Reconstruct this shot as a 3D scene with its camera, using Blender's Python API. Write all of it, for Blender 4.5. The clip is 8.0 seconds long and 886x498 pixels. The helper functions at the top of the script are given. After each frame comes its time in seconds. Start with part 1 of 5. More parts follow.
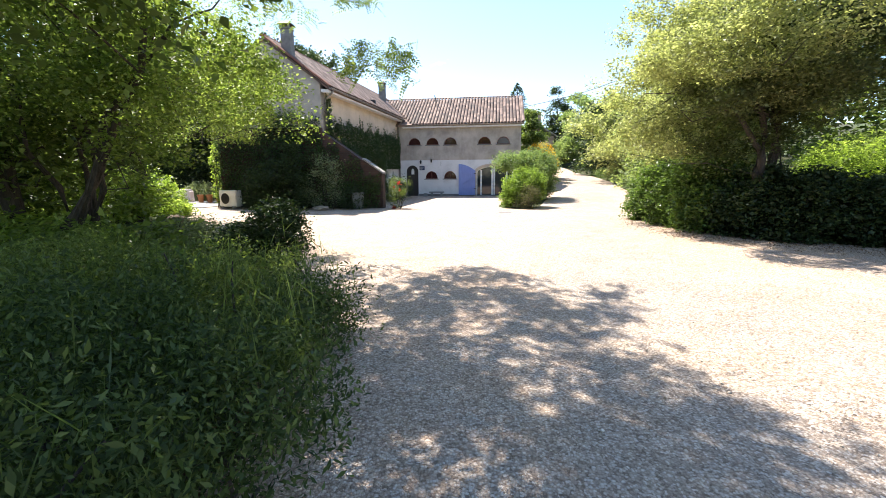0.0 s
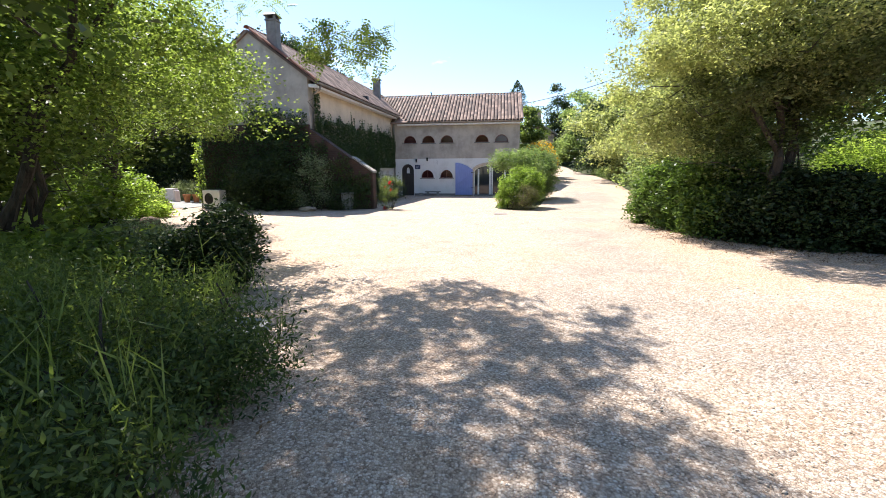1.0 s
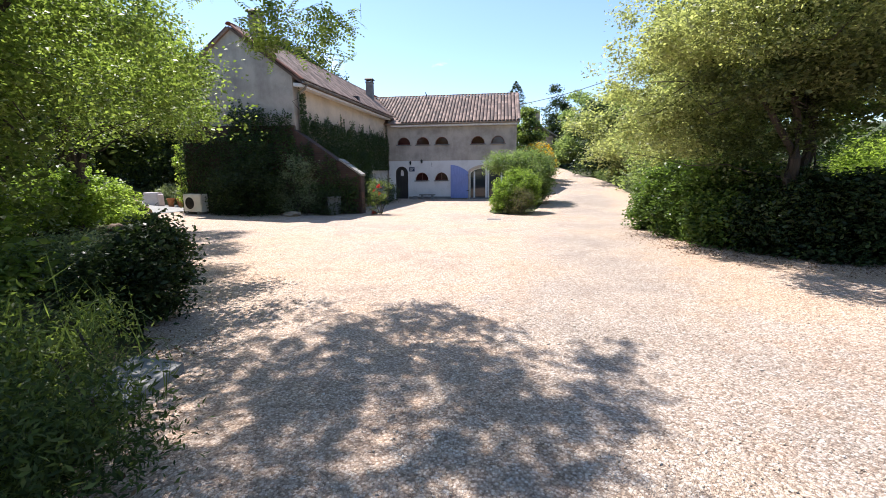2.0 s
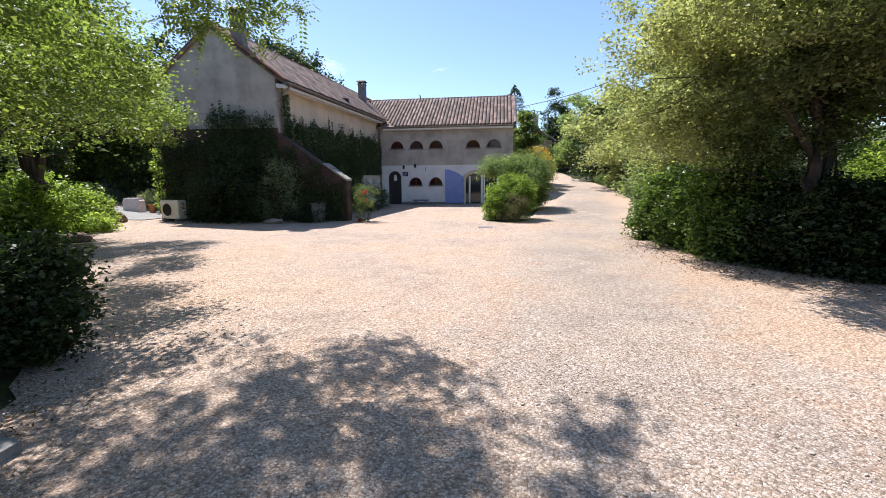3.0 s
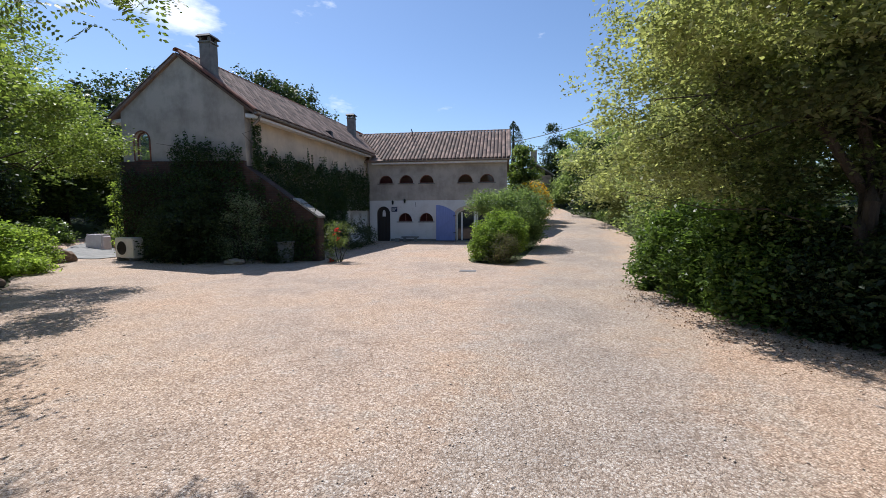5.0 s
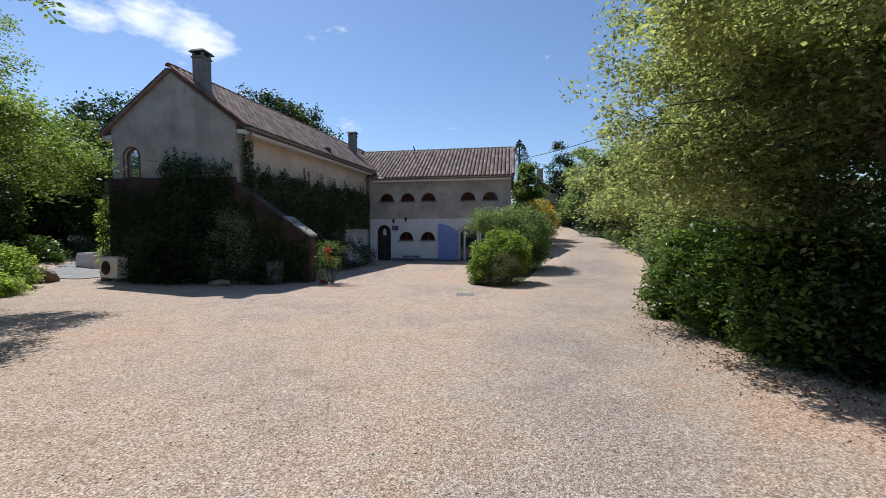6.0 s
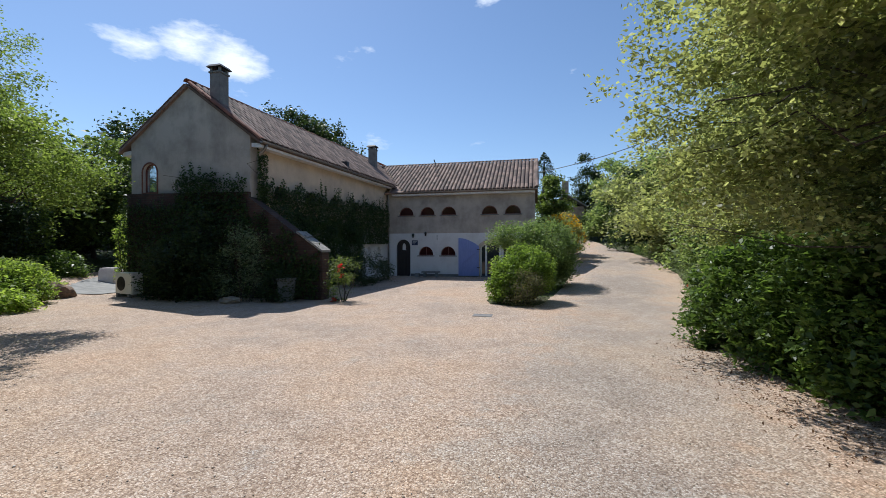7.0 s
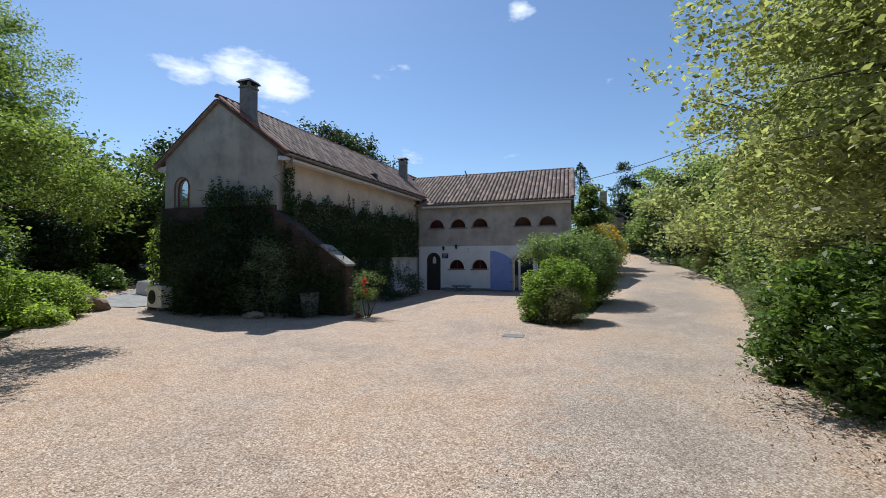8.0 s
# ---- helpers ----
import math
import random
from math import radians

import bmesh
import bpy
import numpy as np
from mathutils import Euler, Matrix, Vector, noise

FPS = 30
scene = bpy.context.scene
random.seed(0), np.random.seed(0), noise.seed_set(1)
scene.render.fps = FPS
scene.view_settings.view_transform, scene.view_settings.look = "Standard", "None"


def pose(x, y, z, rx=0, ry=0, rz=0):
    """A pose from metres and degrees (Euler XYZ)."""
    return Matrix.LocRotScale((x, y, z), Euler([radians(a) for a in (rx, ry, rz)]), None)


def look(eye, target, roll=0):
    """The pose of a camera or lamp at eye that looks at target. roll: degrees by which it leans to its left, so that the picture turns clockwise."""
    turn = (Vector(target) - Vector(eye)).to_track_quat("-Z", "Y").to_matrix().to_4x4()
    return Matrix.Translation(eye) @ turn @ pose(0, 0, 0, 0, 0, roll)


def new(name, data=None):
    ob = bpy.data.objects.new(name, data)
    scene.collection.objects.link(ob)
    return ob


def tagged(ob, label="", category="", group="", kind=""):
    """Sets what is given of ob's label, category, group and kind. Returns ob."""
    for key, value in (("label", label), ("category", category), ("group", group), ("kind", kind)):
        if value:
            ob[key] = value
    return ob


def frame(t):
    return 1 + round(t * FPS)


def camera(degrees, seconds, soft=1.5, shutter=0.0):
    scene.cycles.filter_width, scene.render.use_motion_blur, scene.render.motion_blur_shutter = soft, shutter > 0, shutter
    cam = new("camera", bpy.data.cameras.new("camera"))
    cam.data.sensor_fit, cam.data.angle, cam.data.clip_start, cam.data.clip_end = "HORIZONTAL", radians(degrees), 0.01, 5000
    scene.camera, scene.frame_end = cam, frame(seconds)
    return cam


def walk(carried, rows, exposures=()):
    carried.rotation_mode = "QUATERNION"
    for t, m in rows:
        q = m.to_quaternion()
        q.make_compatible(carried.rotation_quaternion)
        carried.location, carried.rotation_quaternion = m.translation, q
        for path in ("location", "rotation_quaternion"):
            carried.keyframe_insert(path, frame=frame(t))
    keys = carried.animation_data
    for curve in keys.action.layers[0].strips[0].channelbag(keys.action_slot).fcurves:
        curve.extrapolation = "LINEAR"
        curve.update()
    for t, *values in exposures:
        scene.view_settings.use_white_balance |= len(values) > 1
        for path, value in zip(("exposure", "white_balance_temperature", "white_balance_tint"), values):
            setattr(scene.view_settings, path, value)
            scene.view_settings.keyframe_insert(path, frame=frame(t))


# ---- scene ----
cam = camera(94.4, 8.0, soft=0.85)
METRES, EYE, TILT, LEAN, TURN = 6.637, 1.37, 0.0, 0.0, 7.6
ROWS = [
    (0.0, 0.0, 0.0, 0.0, -0.07, -10.23, 0.4),
    (0.5, 0.0236, 0.0562, 0.0021, -0.01, -10.33, 0.34),
    (1.0, 0.0453, 0.12, 0.0045, 0.06, -10.43, 0.33),
    (1.5, 0.0699, 0.1776, 0.0065, 0.09, -10.38, 0.4),
    (3.0, 0.1548, 0.3638, 0.0134, 0.22, -9.57, 0.44),
    (3.5, 0.1819, 0.423, 0.0146, 0.29, -9.18, 0.41),
    (4.0, 0.2132, 0.4844, 0.0204, 0.37, -7.91, 0.33),
    (4.5, 0.2395, 0.5405, 0.0241, 0.48, -6.37, 0.27),
    (6.0, 0.3119, 0.7151, 0.0284, 1.86, -2.28, 0.11),
    (6.5, 0.3266, 0.7688, 0.0316, 2.9, -1.32, 0.08),
    (7.0, 0.3395, 0.823, 0.0356, 5.3, -0.33, 0.12),
    (7.5, 0.3452, 0.8743, 0.0365, 7.98, 0.49, 0.14),
    (8.0, 0.3535, 0.9286, 0.0389, 10.07, 1.47, 0.17),
]
EXPOSURES = [(0.0, 1.5, 6450, 11), (0.5, 1.4, 6400, 11), (1.0, 1.25, 6350, 12), (1.5, 1.12, 6200, 13.5), (3.0, 0.72, 6120, 15), (4.0, 0.46, 6080, 15), (4.5, 0.33, 6000, 14), (6.0, 0.03, 5900, 11), (8.0, 0.05, 5900, 8)]
walk(cam, [(t, pose(0, 0, EYE, TILT, LEAN, TURN) @ pose(METRES * x, METRES * y, METRES * z, 90 + pitch, roll, yaw)) for t, x, y, z, yaw, pitch, roll in ROWS], EXPOSURES)

# ---- daylight ----
SUN = Vector((-3.4, 3.2, 7.0)).normalized()
world = bpy.data.worlds.new("world")
scene.world = world
world.use_nodes = True
wt = world.node_tree
wt.nodes.clear()
wout = wt.nodes.new("ShaderNodeOutputWorld")
wbg = wt.nodes.new("ShaderNodeBackground")
wsky = wt.nodes.new("ShaderNodeTexSky")
wsky.sky_type = "NISHITA"
wsky.sun_disc = False
wsky.sun_elevation = math.asin(SUN.z)
wsky.sun_rotation = math.atan2(SUN.x, SUN.y)
wsky.air_density, wsky.dust_density, wsky.ozone_density = 1.0, 0.28, 2.4
wbg.inputs[1].default_value = 0.12


def wnode(kind, **props):
    n = wt.nodes.new(kind)
    for k, v in props.items():
        if k == "operation":
            n.operation = v
    return n


# small fair-weather clouds: noise broken up, kept to a few directions of the sky
wco = wt.nodes.new("ShaderNodeTexCoord")
wmap = wt.nodes.new("ShaderNodeMapping")
wmap.inputs["Scale"].default_value = (1, 1, 2.6)
wt.links.new(wco.outputs["Generated"], wmap.inputs[0])
wnoise = wt.nodes.new("ShaderNodeTexNoise")
wnoise.inputs["Scale"].default_value = 7.0
wnoise.inputs["Detail"].default_value = 8
wnoise.inputs["Roughness"].default_value = 0.6
wt.links.new(wmap.outputs[0], wnoise.inputs[0])
CLOUDS = [((-0.70, 0.615, 0.375), 0.06), ((-0.655, 0.635, 0.385), 0.085), ((-0.585, 0.705, 0.365), 0.08), ((-0.10, 0.835, 0.51), 0.04)]
total = None
for way, size in CLOUDS:
    d = Vector(way).normalized()
    dist = wnode("ShaderNodeVectorMath", operation="DISTANCE")
    flat = wt.nodes.new("ShaderNodeMapping")
    flat.inputs["Scale"].default_value = (1, 1, 1.7)
    wt.links.new(wco.outputs["Generated"], flat.inputs[0])
    wt.links.new(flat.outputs[0], dist.inputs[0])
    dist.inputs[1].default_value = (d.x, d.y, d.z * 1.7)
    fall = wt.nodes.new("ShaderNodeMapRange")
    fall.inputs[1].default_value, fall.inputs[2].default_value = 0.0, size * 1.6
    fall.inputs[3].default_value, fall.inputs[4].default_value = 0.45, 0.0
    wt.links.new(dist.outputs["Value"], fall.inputs[0])
    if total is None:
        total = fall.outputs[0]
    else:
        mx = wnode("ShaderNodeMath", operation="MAXIMUM")
        wt.links.new(total, mx.inputs[0])
        wt.links.new(fall.outputs[0], mx.inputs[1])
        total = mx.outputs[0]
wadd = wnode("ShaderNodeMath", operation="ADD")
wt.links.new(total, wadd.inputs[0])
wt.links.new(wnoise.outputs[0], wadd.inputs[1])
wramp = wt.nodes.new("ShaderNodeMapRange")
wramp.inputs[1].default_value, wramp.inputs[2].default_value = 0.68, 0.9
wt.links.new(wadd.outputs[0], wramp.inputs[0])
wmix = wt.nodes.new("ShaderNodeMix")
wmix.data_type = "RGBA"
wt.links.new(wramp.outputs[0], wmix.inputs[0])
wt.links.new(wsky.outputs[0], wmix.inputs[6])
wmix.inputs[7].default_value = (8.5, 8.8, 9.2, 1)
wt.links.new(wmix.outputs[2], wbg.inputs[0])
wt.links.new(wbg.outputs[0], wout.inputs[0])

sun = new("sun", bpy.data.lights.new("sun", "SUN"))
sun.data.energy, sun.data.angle, sun.data.color = 5.0, radians(0.55), (1.0, 0.945, 0.86)
sun.matrix_world = look((-30, 30, 60), Vector((-30, 30, 60)) - SUN)

# ---- materials ----


def material(name):
    m = bpy.data.materials.new(name)
    m.use_nodes = True
    nt = m.node_tree
    return m, nt, nt.nodes["Principled BSDF"]


def tex(nt, scale, detail=4.0, rough=0.55, kind="ShaderNodeTexNoise", stretch=None):
    co = nt.nodes.new("ShaderNodeTexCoord")
    n = nt.nodes.new(kind)
    n.inputs["Scale"].default_value = scale
    if kind == "ShaderNodeTexNoise":
        n.inputs["Detail"].default_value = detail
        n.inputs["Roughness"].default_value = rough
    if stretch:
        mp = nt.nodes.new("ShaderNodeMapping")
        mp.inputs["Scale"].default_value = stretch
        nt.links.new(co.outputs["Object"], mp.inputs[0])
        nt.links.new(mp.outputs[0], n.inputs["Vector"])
    else:
        nt.links.new(co.outputs["Object"], n.inputs["Vector"])
    return n


def ramp(nt, fac, stops):
    r = nt.nodes.new("ShaderNodeValToRGB")
    while len(r.color_ramp.elements) < len(stops):
        r.color_ramp.elements.new(0.5)
    for e, (p, c) in zip(r.color_ramp.elements, stops):
        e.position, e.color = p, (*c, 1)
    nt.links.new(fac, r.inputs[0])
    return r.outputs[0]


def blend(nt, fac, a, b, kind="MIX"):
    m = nt.nodes.new("ShaderNodeMix")
    m.data_type, m.blend_type = "RGBA", kind
    for sock, v in ((0, fac), (6, a), (7, b)):
        if isinstance(v, (int, float)):
            m.inputs[sock].default_value = v
        elif isinstance(v, tuple):
            m.inputs[sock].default_value = (*v, 1)
        else:
            nt.links.new(v, m.inputs[sock])
    return m.outputs[2]


def bump(nt, bsdf, height, strength, distance):
    b = nt.nodes.new("ShaderNodeBump")
    b.inputs["Strength"].default_value, b.inputs["Distance"].default_value = strength, distance
    nt.links.new(height, b.inputs["Height"])
    nt.links.new(b.outputs[0], bsdf.inputs["Normal"])
    return b


def mottled(name, dark, light, scale=6.0, rough=0.8, relief=0.3, fine=60.0, depth=0.01, metal=0.0, stretch=None):
    """A surface with broad stains and fine grain."""
    m, nt, bsdf = material(name)
    big, small = tex(nt, scale, 5, 0.6, stretch=stretch), tex(nt, fine, 3, 0.6, stretch=stretch)
    f = blend(nt, 0.35, big.outputs[0], small.outputs[0])
    c = ramp(nt, f, [(0.36, dark), (0.64, light)])
    nt.links.new(c, bsdf.inputs["Base Color"])
    bsdf.inputs["Roughness"].default_value, bsdf.inputs["Metallic"].default_value = rough, metal
    bump(nt, bsdf, f, relief, depth)
    return m


def random_piece(nt):
    """A number of its own for each piece, whether object or island."""
    oi, geo = nt.nodes.new("ShaderNodeObjectInfo"), nt.nodes.new("ShaderNodeNewGeometry")
    s = nt.nodes.new("ShaderNodeMath")
    nt.links.new(oi.outputs["Random"], s.inputs[0])
    nt.links.new(geo.outputs["Random Per Island"], s.inputs[1])
    f = nt.nodes.new("ShaderNodeMath")
    f.operation = "FRACT"
    nt.links.new(s.outputs[0], f.inputs[0])
    return f.outputs[0]


def leaf_material(name, dark, mid, light, through_light=0.45, gloss=0.45):
    m, nt, bsdf = material(name)
    patch = tex(nt, 0.9, 3)
    r = random_piece(nt)
    f = blend(nt, 0.45, r, patch.outputs[0])
    c = ramp(nt, f, [(0.2, dark), (0.5, mid), (0.8, light)])
    nt.links.new(c, bsdf.inputs["Base Color"])
    bsdf.inputs["Roughness"].default_value = gloss
    bsdf.inputs["Specular IOR Level"].default_value = 0.25
    tr = nt.nodes.new("ShaderNodeBsdfTranslucent")
    warm = blend(nt, 1.0, c, (1.72, 1.8, 1.0), "MULTIPLY")
    nt.links.new(warm, tr.inputs[0])
    mixer = nt.nodes.new("ShaderNodeMixShader")
    mixer.inputs[0].default_value = through_light
    nt.links.new(bsdf.outputs[0], mixer.inputs[1])
    nt.links.new(tr.outputs[0], mixer.inputs[2])
    nt.links.new(mixer.outputs[0], nt.nodes["Material Output"].inputs[0])
    return m


def gravel_material():
    m, nt, bsdf = material("gravel")
    broad, mid = tex(nt, 0.35, 5, 0.6), tex(nt, 2.2, 5, 0.65)
    v = tex(nt, 72, kind="ShaderNodeTexVoronoi")
    v2 = tex(nt, 150, kind="ShaderNodeTexVoronoi")
    sep = nt.nodes.new("ShaderNodeSeparateColor")
    nt.links.new(v.outputs["Color"], sep.inputs[0])
    stone = ramp(nt, sep.outputs[0], [(0.0, (0.31, 0.24, 0.185)), (0.3, (0.52, 0.42, 0.34)), (0.65, (0.66, 0.56, 0.47)), (1.0, (0.86, 0.80, 0.735))])
    tint = ramp(nt, broad.outputs[0], [(0.38, (0.84, 0.83, 0.82)), (0.48, (0.98, 0.95, 0.92)), (0.56, (1.02, 0.955, 0.875)), (0.66, (1.04, 0.93, 0.82))])
    c = blend(nt, 1.0, stone, tint, "MULTIPLY")
    co = nt.nodes.new("ShaderNodeTexCoord")
    sp = nt.nodes.new("ShaderNodeSeparateXYZ")
    nt.links.new(co.outputs["Object"], sp.inputs[0])
    line = nt.nodes.new("ShaderNodeMath")
    line.operation = "MULTIPLY_ADD"
    nt.links.new(sp.outputs[1], line.inputs[0])
    line.inputs[1].default_value, line.inputs[2].default_value = -0.17, -0.7
    off = nt.nodes.new("ShaderNodeMath")
    nt.links.new(line.outputs[0], off.inputs[0])
    nt.links.new(sp.outputs[0], off.inputs[1])
    dist = nt.nodes.new("ShaderNodeMath")
    dist.operation = "ABSOLUTE"
    nt.links.new(off.outputs[0], dist.inputs[0])
    lane = nt.nodes.new("ShaderNodeMapRange")
    lane.inputs[1].default_value, lane.inputs[2].default_value = 0.3, 1.9
    lane.inputs[3].default_value, lane.inputs[4].default_value = 0.62, 0.3
    nt.links.new(dist.outputs[0], lane.inputs[0])
    worn = nt.nodes.new("ShaderNodeMath")
    nt.links.new(lane.outputs[0], worn.inputs[0])
    nt.links.new(mid.outputs[0], worn.inputs[1])
    c = blend(nt, 1.0, c, ramp(nt, worn.outputs[0], [(0.86, (1.06, 0.98, 0.905)), (1.02, (0.885, 0.875, 0.855))]), "MULTIPLY")
    wear = ramp(nt, mid.outputs[0], [(0.3, (0.82, 0.80, 0.78)), (0.6, (1.0, 1.0, 1.0))])
    c = blend(nt, 1.0, c, wear, "MULTIPLY")
    clot = tex(nt, 17, 6, 0.75)
    c = blend(nt, 1.0, c, ramp(nt, clot.outputs[0], [(0.3, (0.78, 0.765, 0.75)), (0.52, (1.0, 1.0, 1.0)), (0.7, (1.1, 1.1, 1.09))]), "MULTIPLY")
    gap = ramp(nt, v.outputs["Distance"], [(0.35, (1, 1, 1)), (0.75, (0.5, 0.46, 0.43))])
    c = blend(nt, 0.65, c, gap, "MULTIPLY")
    nt.links.new(c, bsdf.inputs["Base Color"])
    bsdf.inputs["Roughness"].default_value = 0.85
    inv = nt.nodes.new("ShaderNodeMath")
    inv.operation = "SUBTRACT"
    inv.inputs[0].default_value = 1.0
    nt.links.new(v.outputs["Distance"], inv.inputs[1])
    add = nt.nodes.new("ShaderNodeMath")
    nt.links.new(inv.outputs[0], add.inputs[0])
    nt.links.new(v2.outputs["Distance"], add.inputs[1])
    bump(nt, bsdf, add.outputs[0], 0.7, 0.012)
    return m


def tile_material(name, stops):
    m, nt, bsdf = material(name)
    r = random_piece(nt)
    stain, grain = tex(nt, 3.0, 5, 0.65), tex(nt, 45.0, 4, 0.6)
    c = ramp(nt, r, stops)
    c = blend(nt, 1.0, c, ramp(nt, stain.outputs[0], [(0.3, (0.62, 0.62, 0.6)), (0.62, (1.08, 1.04, 1.0))]), "MULTIPLY")
    c = blend(nt, 0.5, c, ramp(nt, grain.outputs[0], [(0.35, (0.7, 0.7, 0.7)), (0.65, (1.15, 1.15, 1.15))]), "MULTIPLY")
    nt.links.new(c, bsdf.inputs["Base Color"])
    bsdf.inputs["Roughness"].default_value = 0.85
    bump(nt, bsdf, grain.outputs[0], 0.35, 0.006)
    return m


def brick_material():
    m, nt, bsdf = material("old_brick")
    co = nt.nodes.new("ShaderNodeTexCoord")
    mp = nt.nodes.new("ShaderNodeMapping")
    mp.inputs["Rotation"].default_value = (radians(90), 0, 0)
    nt.links.new(co.outputs["Object"], mp.inputs[0])
    b = nt.nodes.new("ShaderNodeTexBrick")
    b.inputs["Color1"].default_value = (0.085, 0.043, 0.032, 1)
    b.inputs["Color2"].default_value = (0.055, 0.032, 0.025, 1)
    b.inputs["Mortar"].default_value = (0.075, 0.064, 0.055, 1)
    b.inputs["Scale"].default_value = 1.0
    b.inputs["Mortar Size"].default_value = 0.007
    b.inputs["Brick Width"].default_value = 0.22
    b.inputs["Row Height"].default_value = 0.075
    nt.links.new(mp.outputs[0], b.inputs[0])
    stain = tex(nt, 2.5, 5, 0.65)
    c = blend(nt, 1.0, b.outputs[0], ramp(nt, stain.outputs[0], [(0.3, (0.45, 0.45, 0.42)), (0.65, (1.1, 1.05, 1.0))]), "MULTIPLY")
    nt.links.new(c, bsdf.inputs["Base Color"])
    bsdf.inputs["Roughness"].default_value = 0.92
    bump(nt, bsdf, stain.outputs[0], 0.5, 0.02)
    return m


def render_material(name, base, stain, low=0.35, high=0.6):
    """Rough sprayed wall render with streaks run down by rain."""
    m, nt, bsdf = material(name)
    broad, streak, grain = tex(nt, 1.1, 6, 0.65), tex(nt, 3.0, 4, 0.6, stretch=(1.3, 1.3, 0.3)), tex(nt, 140, 3, 0.7)
    f = blend(nt, 0.22, broad.outputs[0], streak.outputs[0])
    c = ramp(nt, f, [(low, stain), (high, base)])
    c = blend(nt, 0.35, c, ramp(nt, grain.outputs[0], [(0.35, (0.75, 0.75, 0.75)), (0.65, (1.1, 1.1, 1.1))]), "MULTIPLY")
    nt.links.new(c, bsdf.inputs["Base Color"])
    bsdf.inputs["Roughness"].default_value = 0.92
    bump(nt, bsdf, grain.outputs[0], 0.5, 0.006)
    return m


def glass_material(name="window_glass", ior=1.5, behind=(0.03, 0.035, 0.04)):
    m, nt, bsdf = material(name)
    bsdf.inputs["Base Color"].default_value = (*behind, 1)
    bsdf.inputs["Roughness"].default_value = 0.04
    bsdf.inputs["IOR"].default_value = ior
    w = tex(nt, 2.0, 2)
    bump(nt, bsdf, w.outputs[0], 0.04, 0.02)
    return m


def ground_material():
    m, nt, bsdf = material("soil_and_turf")
    broad, mid, fine = tex(nt, 0.25, 5, 0.6), tex(nt, 3.0, 5, 0.65), tex(nt, 40, 4, 0.7)
    f = blend(nt, 0.5, broad.outputs[0], mid.outputs[0])
    c = ramp(nt, f, [(0.38, (0.055, 0.04, 0.026)), (0.47, (0.06, 0.06, 0.022)), (0.56, (0.075, 0.11, 0.028))])
    c = blend(nt, 0.6, c, ramp(nt, fine.outputs[0], [(0.3, (0.5, 0.5, 0.5)), (0.7, (1.3, 1.3, 1.2))]), "MULTIPLY")
    nt.links.new(c, bsdf.inputs["Base Color"])
    bsdf.inputs["Roughness"].default_value = 0.95
    bump(nt, bsdf, fine.outputs[0], 0.8, 0.04)
    return m


GRAVEL, GROUND, GLASS, BRICK = gravel_material(), ground_material(), glass_material(), brick_material()
RENDER_GREY = render_material("weathered_render", (0.49, 0.435, 0.37), (0.31, 0.272, 0.23), 0.36, 0.57)
RENDER_CREAM = render_material("cream_render", (0.66, 0.545, 0.415), (0.50, 0.405, 0.31))
WHITEWASH = render_material("whitewashed_render", (0.76, 0.745, 0.725), (0.60, 0.58, 0.55), 0.3, 0.5)
TILE = tile_material("roof_tile", [(0.0, (0.10, 0.072, 0.06)), (0.5, (0.19, 0.125, 0.098)), (1.0, (0.33, 0.23, 0.185))])
TERRACOTTA = tile_material("terracotta", [(0.0, (0.20, 0.08, 0.05)), (0.5, (0.30, 0.12, 0.075)), (1.0, (0.40, 0.19, 0.12))])
WHITE_PAINT = mottled("white_paint", (0.66, 0.65, 0.62), (0.82, 0.81, 0.79), 5, 0.5, 0.1)
BLUE_PAINT = mottled("lavender_blue_paint", (0.20, 0.26, 0.56), (0.27, 0.34, 0.66), 4, 0.55, 0.15, stretch=(6, 6, 0.6))
DARK_WOOD = mottled("dark_wood", (0.018, 0.014, 0.012), (0.04, 0.03, 0.025), 6, 0.55, 0.2, stretch=(5, 5, 0.5))
RED_WOOD = mottled("red_brown_wood", (0.10, 0.03, 0.022), (0.19, 0.06, 0.04), 6, 0.6, 0.2)
CEMENT = mottled("cement", (0.125, 0.12, 0.115), (0.24, 0.23, 0.215), 4, 0.9, 0.4)
CURTAINED_GLASS = glass_material("glass_before_red_curtain", 1.45, (0.05, 0.016, 0.014))
COATED_GLASS = glass_material("coated_double_glazing", 2.4, (0.62, 0.68, 0.70))
COATED_GLASS.node_tree.nodes["Principled BSDF"].inputs["Metallic"].default_value = 0.85
STONE = mottled("field_stone", (0.20, 0.15, 0.11), (0.42, 0.34, 0.26), 3, 0.9, 0.6, 40, 0.03)
BROWN_ROCK = mottled("brown_rock", (0.075, 0.05, 0.035), (0.27, 0.18, 0.12), 4, 0.9, 0.8, 30, 0.04)
SLATE_STONE = mottled("grey_flagstone", (0.16, 0.16, 0.155), (0.30, 0.295, 0.28), 4, 0.85, 0.4)
ZINC = mottled("zinc", (0.22, 0.20, 0.18), (0.36, 0.33, 0.30), 5, 0.45, 0.1, metal=0.7)
BLACK_METAL = mottled("black_metal", (0.012, 0.012, 0.013), (0.03, 0.03, 0.03), 8, 0.5, 0.1, metal=0.3)
GREY_PLASTIC = mottled("grey_plastic", (0.16, 0.17, 0.17), (0.24, 0.25, 0.25), 5, 0.5, 0.05)
CASING = mottled("off_white_casing", (0.66, 0.64, 0.58), (0.76, 0.74, 0.68), 3, 0.45, 0.05)
